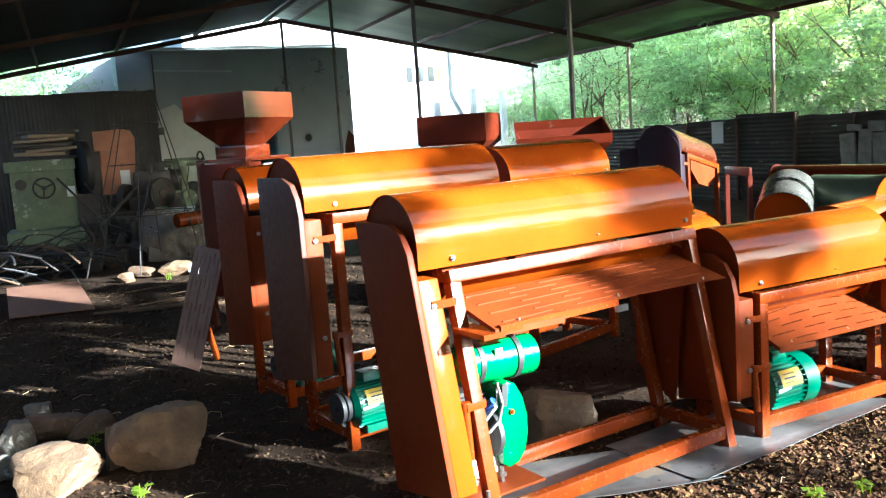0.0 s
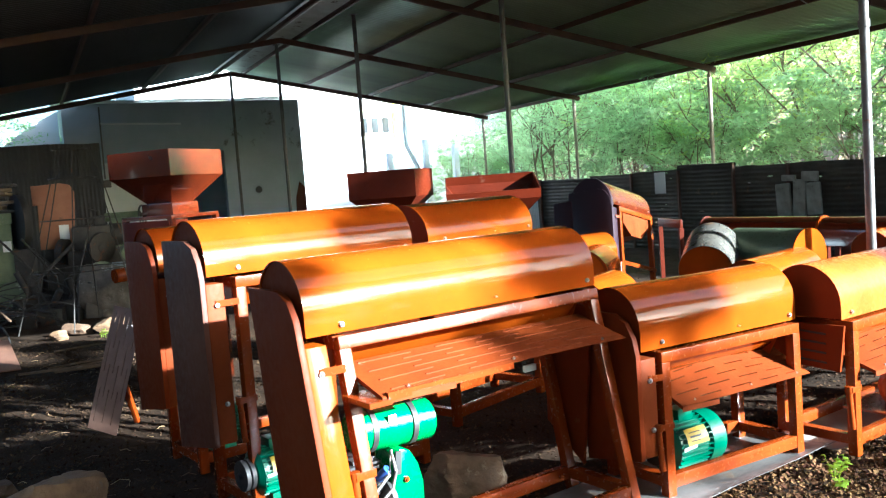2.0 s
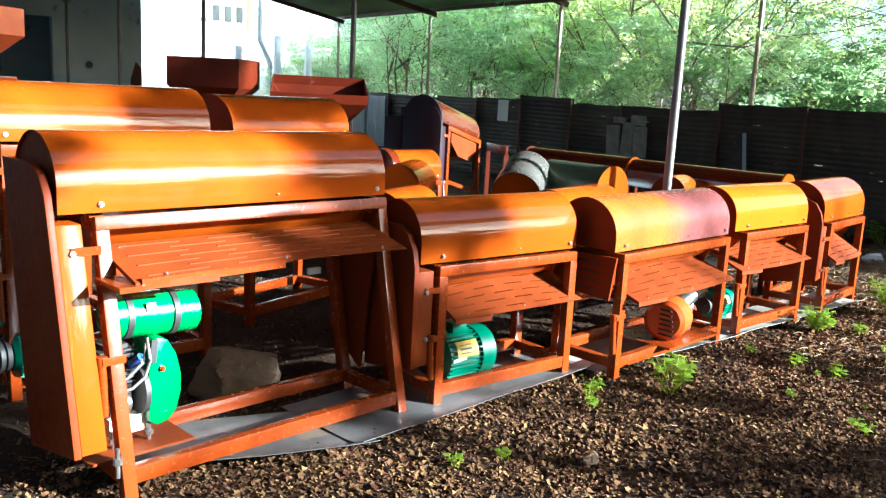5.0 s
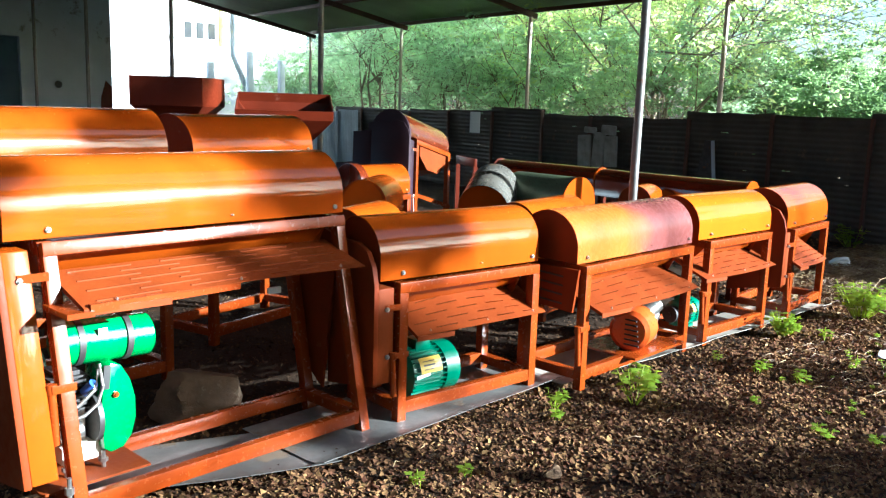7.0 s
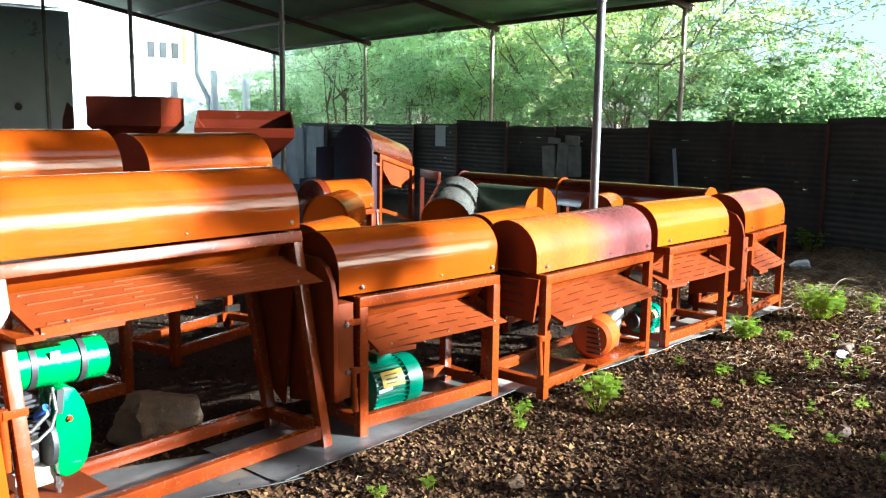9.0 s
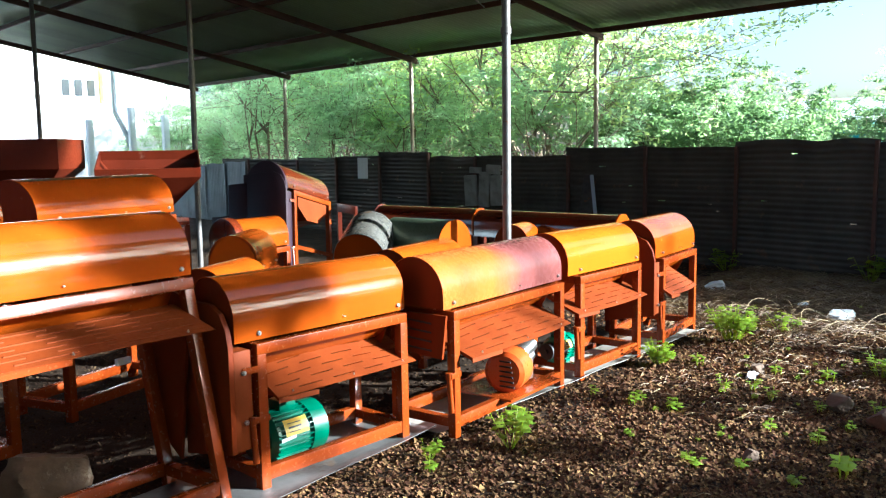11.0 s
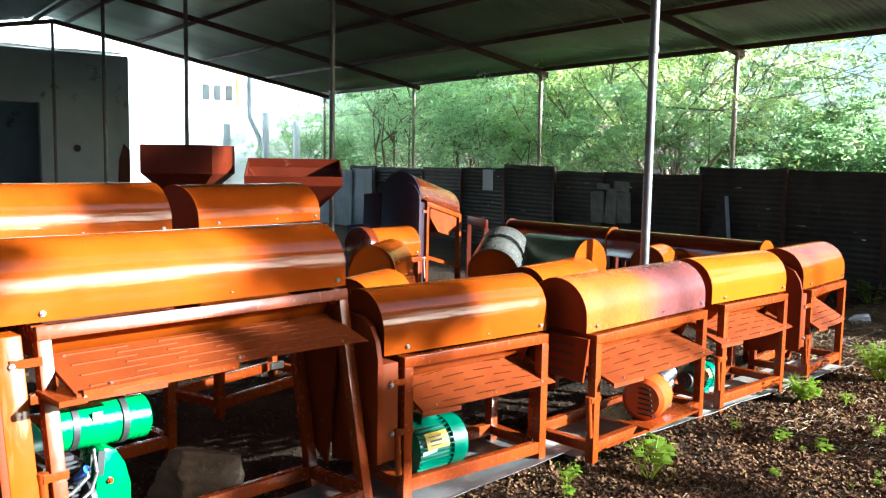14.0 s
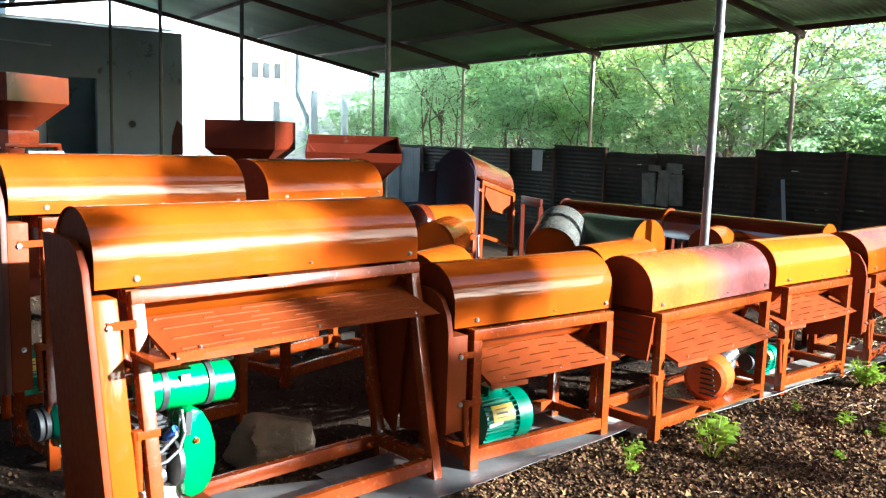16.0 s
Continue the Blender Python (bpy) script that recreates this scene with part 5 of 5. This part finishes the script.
# ---- details of the workshop wall ----
wd = thing("wall_fittings", pose(0, WY, 0), "pale conduit pipes and switch boxes on the grey wall", "conduit")
part("conduit", Geo().tube((2.3, -0.03, 3.52), (4.1, -0.03, 3.46), 0.022, n=10), PAPER, wd)
part("conduit", Geo().tube((2.3, -0.03, 3.9), (2.28, -0.03, 2.25), 0.018, n=10), POLE, wd)
part("switch_box", Geo().box((1.85, -0.08, 2.02), (2.15, 0.0, 2.26)), PAPER, wd, bevel=0.008)
part("switch_box", Geo().box((2.22, -0.06, 2.05), (2.40, 0.0, 2.22)), POLE, wd, bevel=0.008)
solo("wall_hole", Geo().tube((5.84, WY - 0.004, 1.76), (5.84, WY + 0.1, 1.76), 0.085, n=11), BLACK, "ragged dark hole in the grey wall", "hole", kind="structure")
solo("whitewash_patch", Geo().prism([(1.52, 0.9), (3.6, 0.9), (3.5, 1.95), (3.1, 2.3), (2.7, 2.75), (2.3, 2.6), (2.0, 3.0), (1.7, 2.75), (1.52, 2.9)], WY - 0.004, WY + 0.05, axis=1), PATCH, "uneven whitewashed patch on the grey wall", "paint patch", kind="structure", smooth=False)
solo("paint_patch", Geo().prism([(6.75, 0.9), (7.04, 0.9), (7.04, 1.75), (6.9, 1.9), (6.78, 1.5)], WY - 0.004, WY + 0.05, axis=1), MAROON, "dark red paint stain on the wall corner", "paint patch", kind="structure", smooth=False)
solo("door_leaf", Geo().box((3.98, WY + 0.26, 0), (4.02, WY + 1.0, 2.7)), BLACK, "dark sheet metal door standing open inwards", "door", kind="structure")

# dark iron wall beside the workshop, and an added west side out of view
left = thing("west_fence", pose(0, 0, 0), "blackened corrugated iron wall by the workshop, with an unseen west run added", "fence", kind="structure")
for k in range(6):
    pts, fs = corrugated(0.98, 2.95, vertical=True, seed=90 + k)
    o2 = new("sheet", raw_mesh("sheet", pts, fs, BLACK_SHEET, True))
    o2.parent = left
    o2.matrix_basis = pose(-3.6 + 0.93 * k, 16.3 + 0.015 * (k % 2), -0.05)
# unseen run along the west, added to keep side skylight out
for k in range(16):
    pts, fs = corrugated(1.75, 2.7, vertical=True, seed=120 + k)
    o2 = new("sheet", raw_mesh("sheet", pts, fs, BLACK_SHEET, True))
    o2.parent = left
    o2.matrix_basis = pose(-3.4, -10.6 + 1.7 * k, -0.05, 0, 0, 90)
solo("white_gable", Geo().prism([(-0.6, 2.5), (1.45, 2.5), (1.45, 3.9), (0.9, 3.6)], 19.5, 19.7, axis=1), WHITE_WALL, "white sloping gable behind the iron wall", "wall", kind="structure", smooth=False)

# ---- plants ----
def leaf_cloud(centres, radii, per, size, rng, flat=0.5, squash=0.6):
    """Small pointed leaves scattered round centres."""
    n = len(centres) * per
    c = np.repeat(np.asarray(centres), per, axis=0)
    r = np.repeat(np.asarray(radii), per)[:, None]
    p = c + rng.normal(0, 0.5, (n, 3)) * r * np.array([1, 1, squash])
    d = rng.normal(0, 1, (n, 3)) * np.array([1, 1, 0.45])
    d /= np.linalg.norm(d, axis=1)[:, None]
    up = rng.normal(0, flat, (n, 3)) + np.array([0, 0, 1.0])
    s = np.cross(d, up)
    s /= np.linalg.norm(s, axis=1)[:, None] + 1e-9
    L = size * rng.uniform(0.6, 1.4, (n, 1))
    W = L * 0.36
    v = np.stack([p - d * L / 2, p + s * W / 2, p + d * L / 2, p - s * W / 2], 1).reshape(-1, 3)
    return v, np.arange(4 * n).reshape(-1, 4)


def tree(name, m, label, seed, height, spread, stems, per, leaf, leaf_size=0.10, low=0.25):
    """A many-stemmed tree: tapered trunk and limbs, and a crown of small leaves in uneven clumps."""
    rng = np.random.default_rng(seed)
    t = thing(name, m, label, "tree", "trees behind the fence")
    wood, tips = Geo(), []
    def limb(p, d, length, r, depth):
        q = p
        for k in range(3):
            d = (d + Vector(rng.normal(0, 0.16, 3)) + Vector((0, 0, 0.05))).normalized()
            nq = q + d * length / 3
            wood.tube(q, nq, r * (1 - 0.22 * k), r * (1 - 0.22 * (k + 1)), n=7 if depth < 2 else 5, caps=False)
            q = nq
            if depth >= 1 and q.z > height * low:
                tips.append(tuple(q))
            if depth < 3 and k > 0:
                for _ in range(2 if depth < 2 else 1):
                    side = Vector(rng.normal(0, 1, 3))
                    limb(q, (d * 0.7 + side.normalized() * 0.75).normalized(), length * rng.uniform(0.5, 0.75), r * 0.5, depth + 1)
    for k in range(stems):
        a = 2 * math.pi * k / stems + rng.uniform(-0.5, 0.5)
        lean = spread / height * rng.uniform(0.5, 1.1)
        limb(Vector((0.12 * math.cos(a), 0.12 * math.sin(a), -0.1)), Vector((lean * math.cos(a), lean * math.sin(a), 1)).normalized(), height * rng.uniform(0.5, 0.68), 0.018 + 0.0045 * height, 0)
    part("trunk", wood, BARK, t)
    c = np.array(tips)
    keep = rng.random(len(c)) < 0.5
    c = c[keep]
    v, f = leaf_cloud(c, rng.uniform(0.22, 0.60, len(c)) * height / 6, per, leaf_size, rng, 0.6, 0.38)
    crown = new("crown", raw_mesh("crown", v, f, leaf))
    crown.parent = t
    return t


t_a = tree("acacia_tree", pose(16.0, 9.6, 0), "feathery light green acacia tree behind the fence", 1, 6.2, 3.4, 7, 34, LEAF, 0.12)
t_b = tree("acacia_tree", pose(17.5, 14.6, 0, 0, 0, 40), "spreading light green thorn tree behind the fence", 2, 7.0, 3.8, 7, 34, LEAF, 0.12)
t_c = tree("thicket_tree", pose(14.6, 18.6, 0), "dense dark green thicket tree hung with creepers", 3, 5.6, 2.6, 6, 40, LEAF_BLUE, 0.125, low=0.08)
t_d = tree("bush", pose(14.3, 12.0, 0), "tangled green bush along the fence", 4, 3.4, 2.2, 7, 36, LEAF_BLUE, 0.11, low=0.06)
t_e = tree("roadside_tree", pose(18.2, 6.6, 0, 0, 0, 75), "dense round-crowned green tree behind the fence", 8, 3.0, 2.3, 7, 60, LEAF_FAR, 0.11, low=0.12)
CLONES = ((t_a, 20.0, 12.4, 70, 1.05), (t_a, 21.0, 19.5, 150, 1.15), (t_b, 24.0, 21.0, 200, 1.1), (t_c, 22.5, 31.5, 100, 1.1), (t_b, 27.0, 33.0, 30, 1.2),
          (t_c, 15.6, 15.6, 240, 0.8), 
          (t_a, 33.0, 24.0, 330, 1.35), (t_d, 14.6, 8.6, 90, 0.9), (t_d, 14.8, 15.0, 200, 1.0), (t_d, 17.2, 20.8, 300, 1.2),
          (t_d, 18.0, 8.6, 10, 0.8), (t_d, 20.5, 7.6, 45, 0.7), (t_a, 45.0, -3.0, 60, 0.8), (t_b, 60.0, 14.0, 60, 0.9),
          (t_e, 19.8, 8.2, 130, 1.15), (t_e, 25.4, 6.4, 310, 0.95), (t_e, 26.6, 4.2, 170, 1.05), (t_e, 28.0, 2.4, 20, 1.0),
          (t_d, 16.6, 22.8, 35, 0.9), (t_c, 18.4, 25.6, 190, 0.7), (t_d, 15.6, 26.0, 250, 0.9),
          (t_c, -1.5, 21.5, 60, 0.85), (t_a, -3.5, 24.0, 90, 0.9))
for src, x, y, a, k in CLONES:
    copy_thing(src, pose(x, y, 0, 0, 0, a) @ Matrix.Scale(k, 4))

# unseen trees and hedge added on the sunny side, which dapple the low sun and block sky
rng = np.random.default_rng(9)
def shade_tree(x, y, clumps, per=120, deep=0.5):
    t = thing("shade_tree", pose(x, y, 0), "unseen leafy tree added on the sunny side to shade the yard", "tree", "trees on the sunny side")
    g = Geo().tube((0, 0, -0.1), (0.1, 0, 2.2), 0.14, 0.10, n=10)
    cs, rs = [], []
    for cx_, cz_, r in clumps:
        g.tube((0.1, 0, 2.2), (cx_ - x, 0, cz_), 0.011, 0.004, n=5)
        for _ in range(10):
            cs.append((cx_ - x + rng.normal(0, 0.4) * r, rng.normal(0, deep), cz_ + rng.normal(0, 0.4) * r))
            rs.append(0.45 * r)
    part("trunk", g, BARK, t)
    v, f = leaf_cloud(cs, rs, per, 0.20, rng, 1.5)
    crown = new("crown", raw_mesh("crown", v, f, HEDGE))
    crown.parent = t
    return t


SUNNY_Y = -7.0
def sunward(x, y, z):
    """Where the sun's ray to a place crosses the row of shade trees: (x, z)."""
    s = (y - SUNNY_Y) / -sun_dir.y
    return x + s * sun_dir.x, z + s * sun_dir.z


def clumps_for(*spots):
    return [(*sunward(*p), r) for *p, r in spots]


# clumps set on the sun's rays so that shade lands on chosen spots
shade_tree(6.4, SUNNY_Y, clumps_for((2.70, 0.9, 0.1, 0.2), (2.72, 0.9, 0.5, 0.2), (2.76, 0.9, 0.85, 0.18), (2.66, 1.05, 1.26, 0.2), (2.68, 1.05, 1.08, 0.19), (2.86, 1.1, 1.20, 0.2),
                                    (3.04, 1.0, 0.90, 0.17), (3.20, 1.0, 0.90, 0.17), (3.37, 1.0, 0.90, 0.14), (1.40, 0.95, 1.24, 0.09), (2.20, 2.05, 1.40, 0.17), (2.38, 2.1, 1.40, 0.17),
                                    (2.28, 1.5, 0.22, 0.15), (2.45, 1.5, 0.22, 0.14), (2.85, 2.7, 1.38, 0.17), (3.1, 2.8, 1.38, 0.17), (3.4, 2.9, 1.38, 0.18), (3.65, 3.0, 1.38, 0.17), (1.5, 4.95, 1.85, 0.2), (1.75, 4.9, 1.75, 0.2), (2.42, 0.75, 0.86, 0.15), (2.62, 0.78, 0.86, 0.16), (2.05, 1.0, 0.34, 0.15), (2.35, 1.0, 0.34, 0.18), (2.5, 1.0, 0.6, 0.15), (3.12, 0.93, 0.25, 0.15), (3.02, 0.93, 0.5, 0.13), (4.35, 3.0, 0.85, 0.22), (4.6, 3.2, 0.8, 0.2)), 14, 0.06)
shade_tree(4.2, SUNNY_Y, clumps_for((-0.4, 0.9, 0.9, 0.3), (-0.7, 0.9, 0.3, 0.3)), 60, 0.1)
shade_tree(12.6, SUNNY_Y, clumps_for((5.3, -1.2, 0, 0.4), (5.9, -1.0, 0, 0.35), (6.4, -1.25, 0, 0.35), (7.0, -1.0, 0, 0.3), (7.7, -1.2, 0, 0.35), (4.5, -1.4, 0, 0.35)), 14, 0.3)
shade_tree(10.2, SUNNY_Y - 0.6, clumps_for((-0.2, 7.9, 0.0, 0.4), (0.7, 8.4, 0.0, 0.4), (-0.9, 7.2, 0.0, 0.4), (0.9, 7.3, 0.0, 0.25)))
for k in range(26):
    x = -8 + 1.5 * k
    low = [(x + rng.uniform(-0.8, 0.8), rng.uniform(0.3, 2.62 if x > 8.0 else 2.3), rng.uniform(0.32, 0.45)) for _ in range(8)]
    high = [(x + rng.uniform(-1.2, 1.2), rng.uniform(8.6, 11.5), rng.uniform(0.5, 0.7)) for _ in range(11)]
    if x > 16:
        foot = sun_dir.z / sun_dir.x * (x - 11.9)
        high = [(cx_, foot + rng.uniform(0.0, 1.7), rng.uniform(0.45, 0.6)) for cx_, _, _ in high]
    # extra foliage out of view that holds back skylight
    mid = [(x + rng.uniform(-1.1, 1.1), rng.uniform(2.4, 8.8), rng.uniform(0.5, 0.7)) for _ in range(12)] if x < 4.6 else []
    shade_tree(x, SUNNY_Y - rng.uniform(0, 0.8), low + mid + high, 90)
far_hedge = leaf_cloud([(rng.uniform(-45, 60), rng.uniform(-34, -28), abs(rng.normal(0, 1)) * 1.0) for _ in range(900)], [1.6] * 900, 50, 0.55, rng, 1.0)
tagged(new("far_trees", raw_mesh("far_trees", *far_hedge, LEAF_DARK)), "distant line of dark green trees", "trees", kind="stuff")

def weed(m, label, seed, height, n, leaf_len):
    rg = random.Random(seed)
    t = thing("weed", m, label, "weed", "weeds on the soil")
    stems, leaves = Geo(), Geo()
    for k in range(n):
        a, s = rg.uniform(0, 6.28), rg.uniform(0.3, 1.0)
        h = height * rg.uniform(0.45, 1.0)
        tip = Vector((math.cos(a) * s * height * 0.7, math.sin(a) * s * height * 0.7, h))
        stems.tube((0.02 * math.cos(a), 0.02 * math.sin(a), -0.03), tip, 0.0035, 0.002, n=5, caps=False)
        for j in range(rg.randint(3, 5)):
            q = tip * rg.uniform(0.55, 1.0)
            b = rg.uniform(0, 6.28)
            L = leaf_len * rg.uniform(0.6, 1.2)
            d = Vector((math.cos(b), math.sin(b), rg.uniform(-0.3, 0.4))).normalized()
            sd = d.cross(Vector((0, 0, 1))).normalized()
            w = L * 0.5
            mid = q + d * L * 0.45 + Vector((0, 0, L * 0.06))
            leaves.add([q, mid + sd * w - Vector((0, 0, 0.1 * L)), q + d * L - Vector((0, 0, 0.12 * L)), mid - sd * w - Vector((0, 0, 0.1 * L)), mid], [(0, 1, 4), (1, 2, 4), (2, 3, 4), (3, 0, 4)])
    part("stalk", stems, WEED, t)
    part("foliage", leaves, WEED, t)
    return t


w_big = weed(pose(7.36, 0.80, 0), "bright green leafy weed clump", 1, 0.30, 50, 0.066)
w_mid = weed(pose(4.33, 0.52, 0) @ Matrix.Scale(0.75, 4), "green broad-leaved weed by the machine legs", 2, 0.26, 12, 0.075)
w_low = weed(pose(5.1, -0.9, 0), "small green seedling weed", 5, 0.11, 4, 0.054)
for x, y, src, k in ((6.36, 0.86, w_big, 0.62), (6.42, 0.56, w_low, 0.84), (4.50, 0.64, w_mid, 0.8), (4.62, 0.70, w_mid, 0.6), (3.90, 0.70, w_mid, 0.55), (3.82, 0.60, w_low, 0.63),
                     (5.34, 0.42, w_low, 0.70), (5.47, 0.24, w_low, 0.63), (5.36, 0.72, w_low, 0.63), (4.77, -0.25, w_low, 0.56), (7.95, 0.66, w_mid, 0.9), (7.92, 0.90, w_mid, 0.7), (8.15, 0.62, w_low, 0.91),
                     (5.14, -0.88, w_low, 0.84), (5.25, -1.08, w_low, 0.91), (5.28, -1.18, w_low, 0.70), (7.28, -0.66, w_big, 0.6), (7.10, -0.42, w_mid, 1.0), (7.55, -0.85, w_big, 0.85), (8.0, -0.70, w_big, 0.9), (7.8, -0.35, w_mid, 1.1),
                     (6.95, -0.80, w_mid, 0.7), (6.08, -0.86, w_mid, 0.5), (6.24, -0.99, w_mid, 0.5), (6.16, -0.71, w_low, 0.84), (6.5, -1.0, w_mid, 0.6), (6.8, -1.15, w_big, 0.5), (7.2, -1.2, w_big, 0.8),
                     (6.76, -0.21, w_low, 0.84), (6.63, 0.09, w_low, 0.70), (6.15, 0.03, w_low, 0.63), (5.98, 0.14, w_low, 0.77), (6.03, -0.14, w_low, 0.77), (5.97, -0.45, w_low, 0.63), (5.47, -0.62, w_low, 0.77), (5.5, -0.35, w_low, 0.70),
                     (5.76, -0.69, w_low, 0.56), (5.43, 0.19, w_low, 0.84), (5.40, 0.41, w_low, 0.70), (4.85, -0.50, w_low, 0.63), (4.72, -0.33, w_low, 0.63), (4.83, -0.77, w_low, 0.63),
                     (2.76, 0.33, w_low, 0.63), (3.01, 0.32, w_low, 0.56), (0.20, 2.80, w_low, 0.70), (0.37, 1.90, w_low, 0.70), (1.13, 1.28, w_low, 0.56),
                     (5.35, 4.0, w_big, 1.2), (5.55, 4.25, w_mid, 1.8), (11.1, 2.75, w_mid, 1.5), (11.2, 1.05, w_mid, 1.6), (11.2, 0.75, w_mid, 1.3), (10.9, 7.6, w_mid, 2.4), (0.95, 4.9, w_low, 0.84), (1.25, 9.0, w_low, 1.05)):
    copy_thing(src, pose(x, y, terrain(x, y), 0, 0, (x * 97 + y * 53) % 360) @ Matrix.Scale(k, 4))

rg = random.Random(77)
for k in range(70):
    x, y = rg.uniform(4.8, 9.5), rg.uniform(-1.4, 1.2)
    if y > 0.35 + 0.07 * (x - 5) and x < 7.9:
        y -= 0.9
    copy_thing(w_low, pose(x, y, terrain(x, y), 0, 0, rg.uniform(0, 360)) @ Matrix.Scale(rg.uniform(0.2, 0.42), 4))
for k in range(56):
    L = rg.uniform(0.4, 1.3)
    x, y = max(7.5, rg.gauss(8.8, 0.8)), rg.gauss(0.55, 0.6)
    rise, bend = rg.uniform(0.02, 0.16), rg.uniform(-0.25, 0.25)
    pts = [(L * u, bend * L * math.sin(math.pi * u), 0.01 + rise * math.sin(math.pi * u) ** 1.4 + 0.01 * math.sin(9 * u)) for u in (0, 0.15, 0.3, 0.45, 0.6, 0.75, 0.9, 1.0)]
    solo("dry_stalk", Geo().path(pts, rg.uniform(0.0012, 0.0028), n=6), STRAW, "long pale dry stalk arched over the soil", "stalk", group="dry stalks", at=pose(x, y, terrain(x, y), 0, 0, rg.uniform(-40, 60)))

# litter: curled leaf flakes, chips, straw
def scatter_flakes(name, n, box, size, material, label, rng, bias=None):
    x0, y0, x1, y1 = box
    x, y = rng.uniform(x0, x1, n) + rng.normal(0, 0.4, n), rng.uniform(y0, y1, n) + rng.normal(0, 0.3, n)
    if bias is not None:
        keep = np.array([noise.noise(Vector((a * 1.3, b * 1.3, 3))) > bias for a, b in zip(x, y)])
        x, y = x[keep], y[keep]
    n = len(x)
    z = np.array([terrain(a, b) for a, b in zip(x, y)])
    ang, L = rng.uniform(0, 6.28, n), size * rng.uniform(0.4, 1.5, n)
    W = L * rng.uniform(0.35, 0.8, n)
    tx, ty = rng.normal(0, 0.35, n), rng.normal(0, 0.35, n)
    c, s = np.cos(ang), np.sin(ang)
    corners = []
    for u, v, lift in ((-0.5, -0.5, 0), (0.5, -0.5, 0.1), (0.5, 0.5, 0), (-0.5, 0.5, 0.12)):
        a, b = u * L, v * W
        corners.append(np.stack([x + a * c - b * s, y + a * s + b * c, z + 0.004 + L * (abs(tx) * 0.4 + tx * u + ty * v + lift)], 1))
    v = np.stack(corners, 1).reshape(-1, 3)
    f = np.arange(4 * n).reshape(-1, 4)
    return tagged(new(name, raw_mesh(name, v, np.concatenate([f[:, [0, 1, 2]], f[:, [0, 2, 3]]]), material)), label, "litter", kind="stuff")


scatter_flakes("leaf_litter", 190000, (0.0, -4.0, 9.0, 0.9), 0.0112, LITTER, "brown dry leaves and bark chips on the soil", rng, -0.25)
scatter_flakes("leaf_litter", 26000, (6.5, -2.5, 12.0, 3.0), 0.019, LITTER, "brown dry leaves on the soil", rng, -0.1)
scatter_flakes("leaf_litter", 30000, (-2.0, 1.3, 8.0, 10.5), 0.015, DARK_LITTER, "dark dry leaves and chips on the soil under the shed", rng, -0.05)
scatter_flakes("soil_crumbs", 130000, (1.0, -2.6, 9.0, 1.2), 0.017, CRUMB, "dark crumbs and chips of loose soil", rng)
scatter_flakes("soil_crumbs", 60000, (-2.0, 0.8, 6.0, 8.5), 0.013, DARK_LITTER, "dark crumbs of soil under the shed", rng)
scatter_flakes("leaf_litter", 26000, (-3.0, -6.2, 11.6, 1.0), 0.018, LITTER, "thin brown leaf litter over the yard", rng, -0.2)
sv, sf = [], []
for k in range(12500):
    zone = rng.random()
    if zone < 0.55:
        x, y = rng.uniform(7.6, 11.6), rng.uniform(0.2, 2.6)
    elif zone < 0.72:
        x, y = rng.uniform(6.8, 11.8), rng.uniform(-1.8, 0.6)
    elif zone < 0.735:
        x, y = rng.uniform(2.5, 7.5), rng.uniform(-2.0, 0.8)
    elif zone < 0.80:
        x, y = rng.uniform(5.4, 8.2), rng.uniform(-0.4, 0.6)
    elif zone < 0.83:
        x, y = rng.uniform(-1.5, 1.6), rng.uniform(1.2, 9.0)
    else:
        x, y = 9.2 + rng.normal(0, 0.9), 1.0 + rng.normal(0, 0.45)
    a, L, h = rng.uniform(0, 6.28), rng.uniform(0.06, 0.4 if x > 8.0 else 0.13), rng.uniform(0.0, 0.05 if x > 8.0 else 0.012)
    d, z = np.array([math.cos(a), math.sin(a)]), terrain(x, y)
    e = np.array([-d[1], d[0]]) * 0.0012
    b = rng.uniform(-0.06, 0.06)
    p0, p1, p2 = np.array([x, y]), np.array([x, y]) + d * L / 2 + e * b * 200, np.array([x, y]) + d * L
    n0 = len(sv)
    for p, zz in ((p0, z + 0.004), (p1, z + 0.01 + h), (p2, z + 0.006)):
        sv += [(*(p - e), zz), (*(p + e), zz + 0.003)]
    sf += [(n0, n0 + 2, n0 + 3, n0 + 1), (n0 + 2, n0 + 4, n0 + 5, n0 + 3)]
tagged(new("straw", raw_mesh("straw", sv, sf, STRAW)), "dry straw and thin stalks strewn on the soil", "straw", kind="stuff")
for k, (x, y, r) in enumerate(((9.69, 2.15, 0.16), (8.77, 0.49, 0.17), (6.44, 0.19, 0.07), (9.2, 1.0, 0.07), (1.65, 9.2, 0.12), (7.55, 1.35, 0.1))):
    ob = rock("plastic_scrap", (x, y), (r, r * 0.6, r * 0.32), PAPER, "crumpled pale plastic scrap on the ground", 60 + k)
    tagged(ob, category="litter")
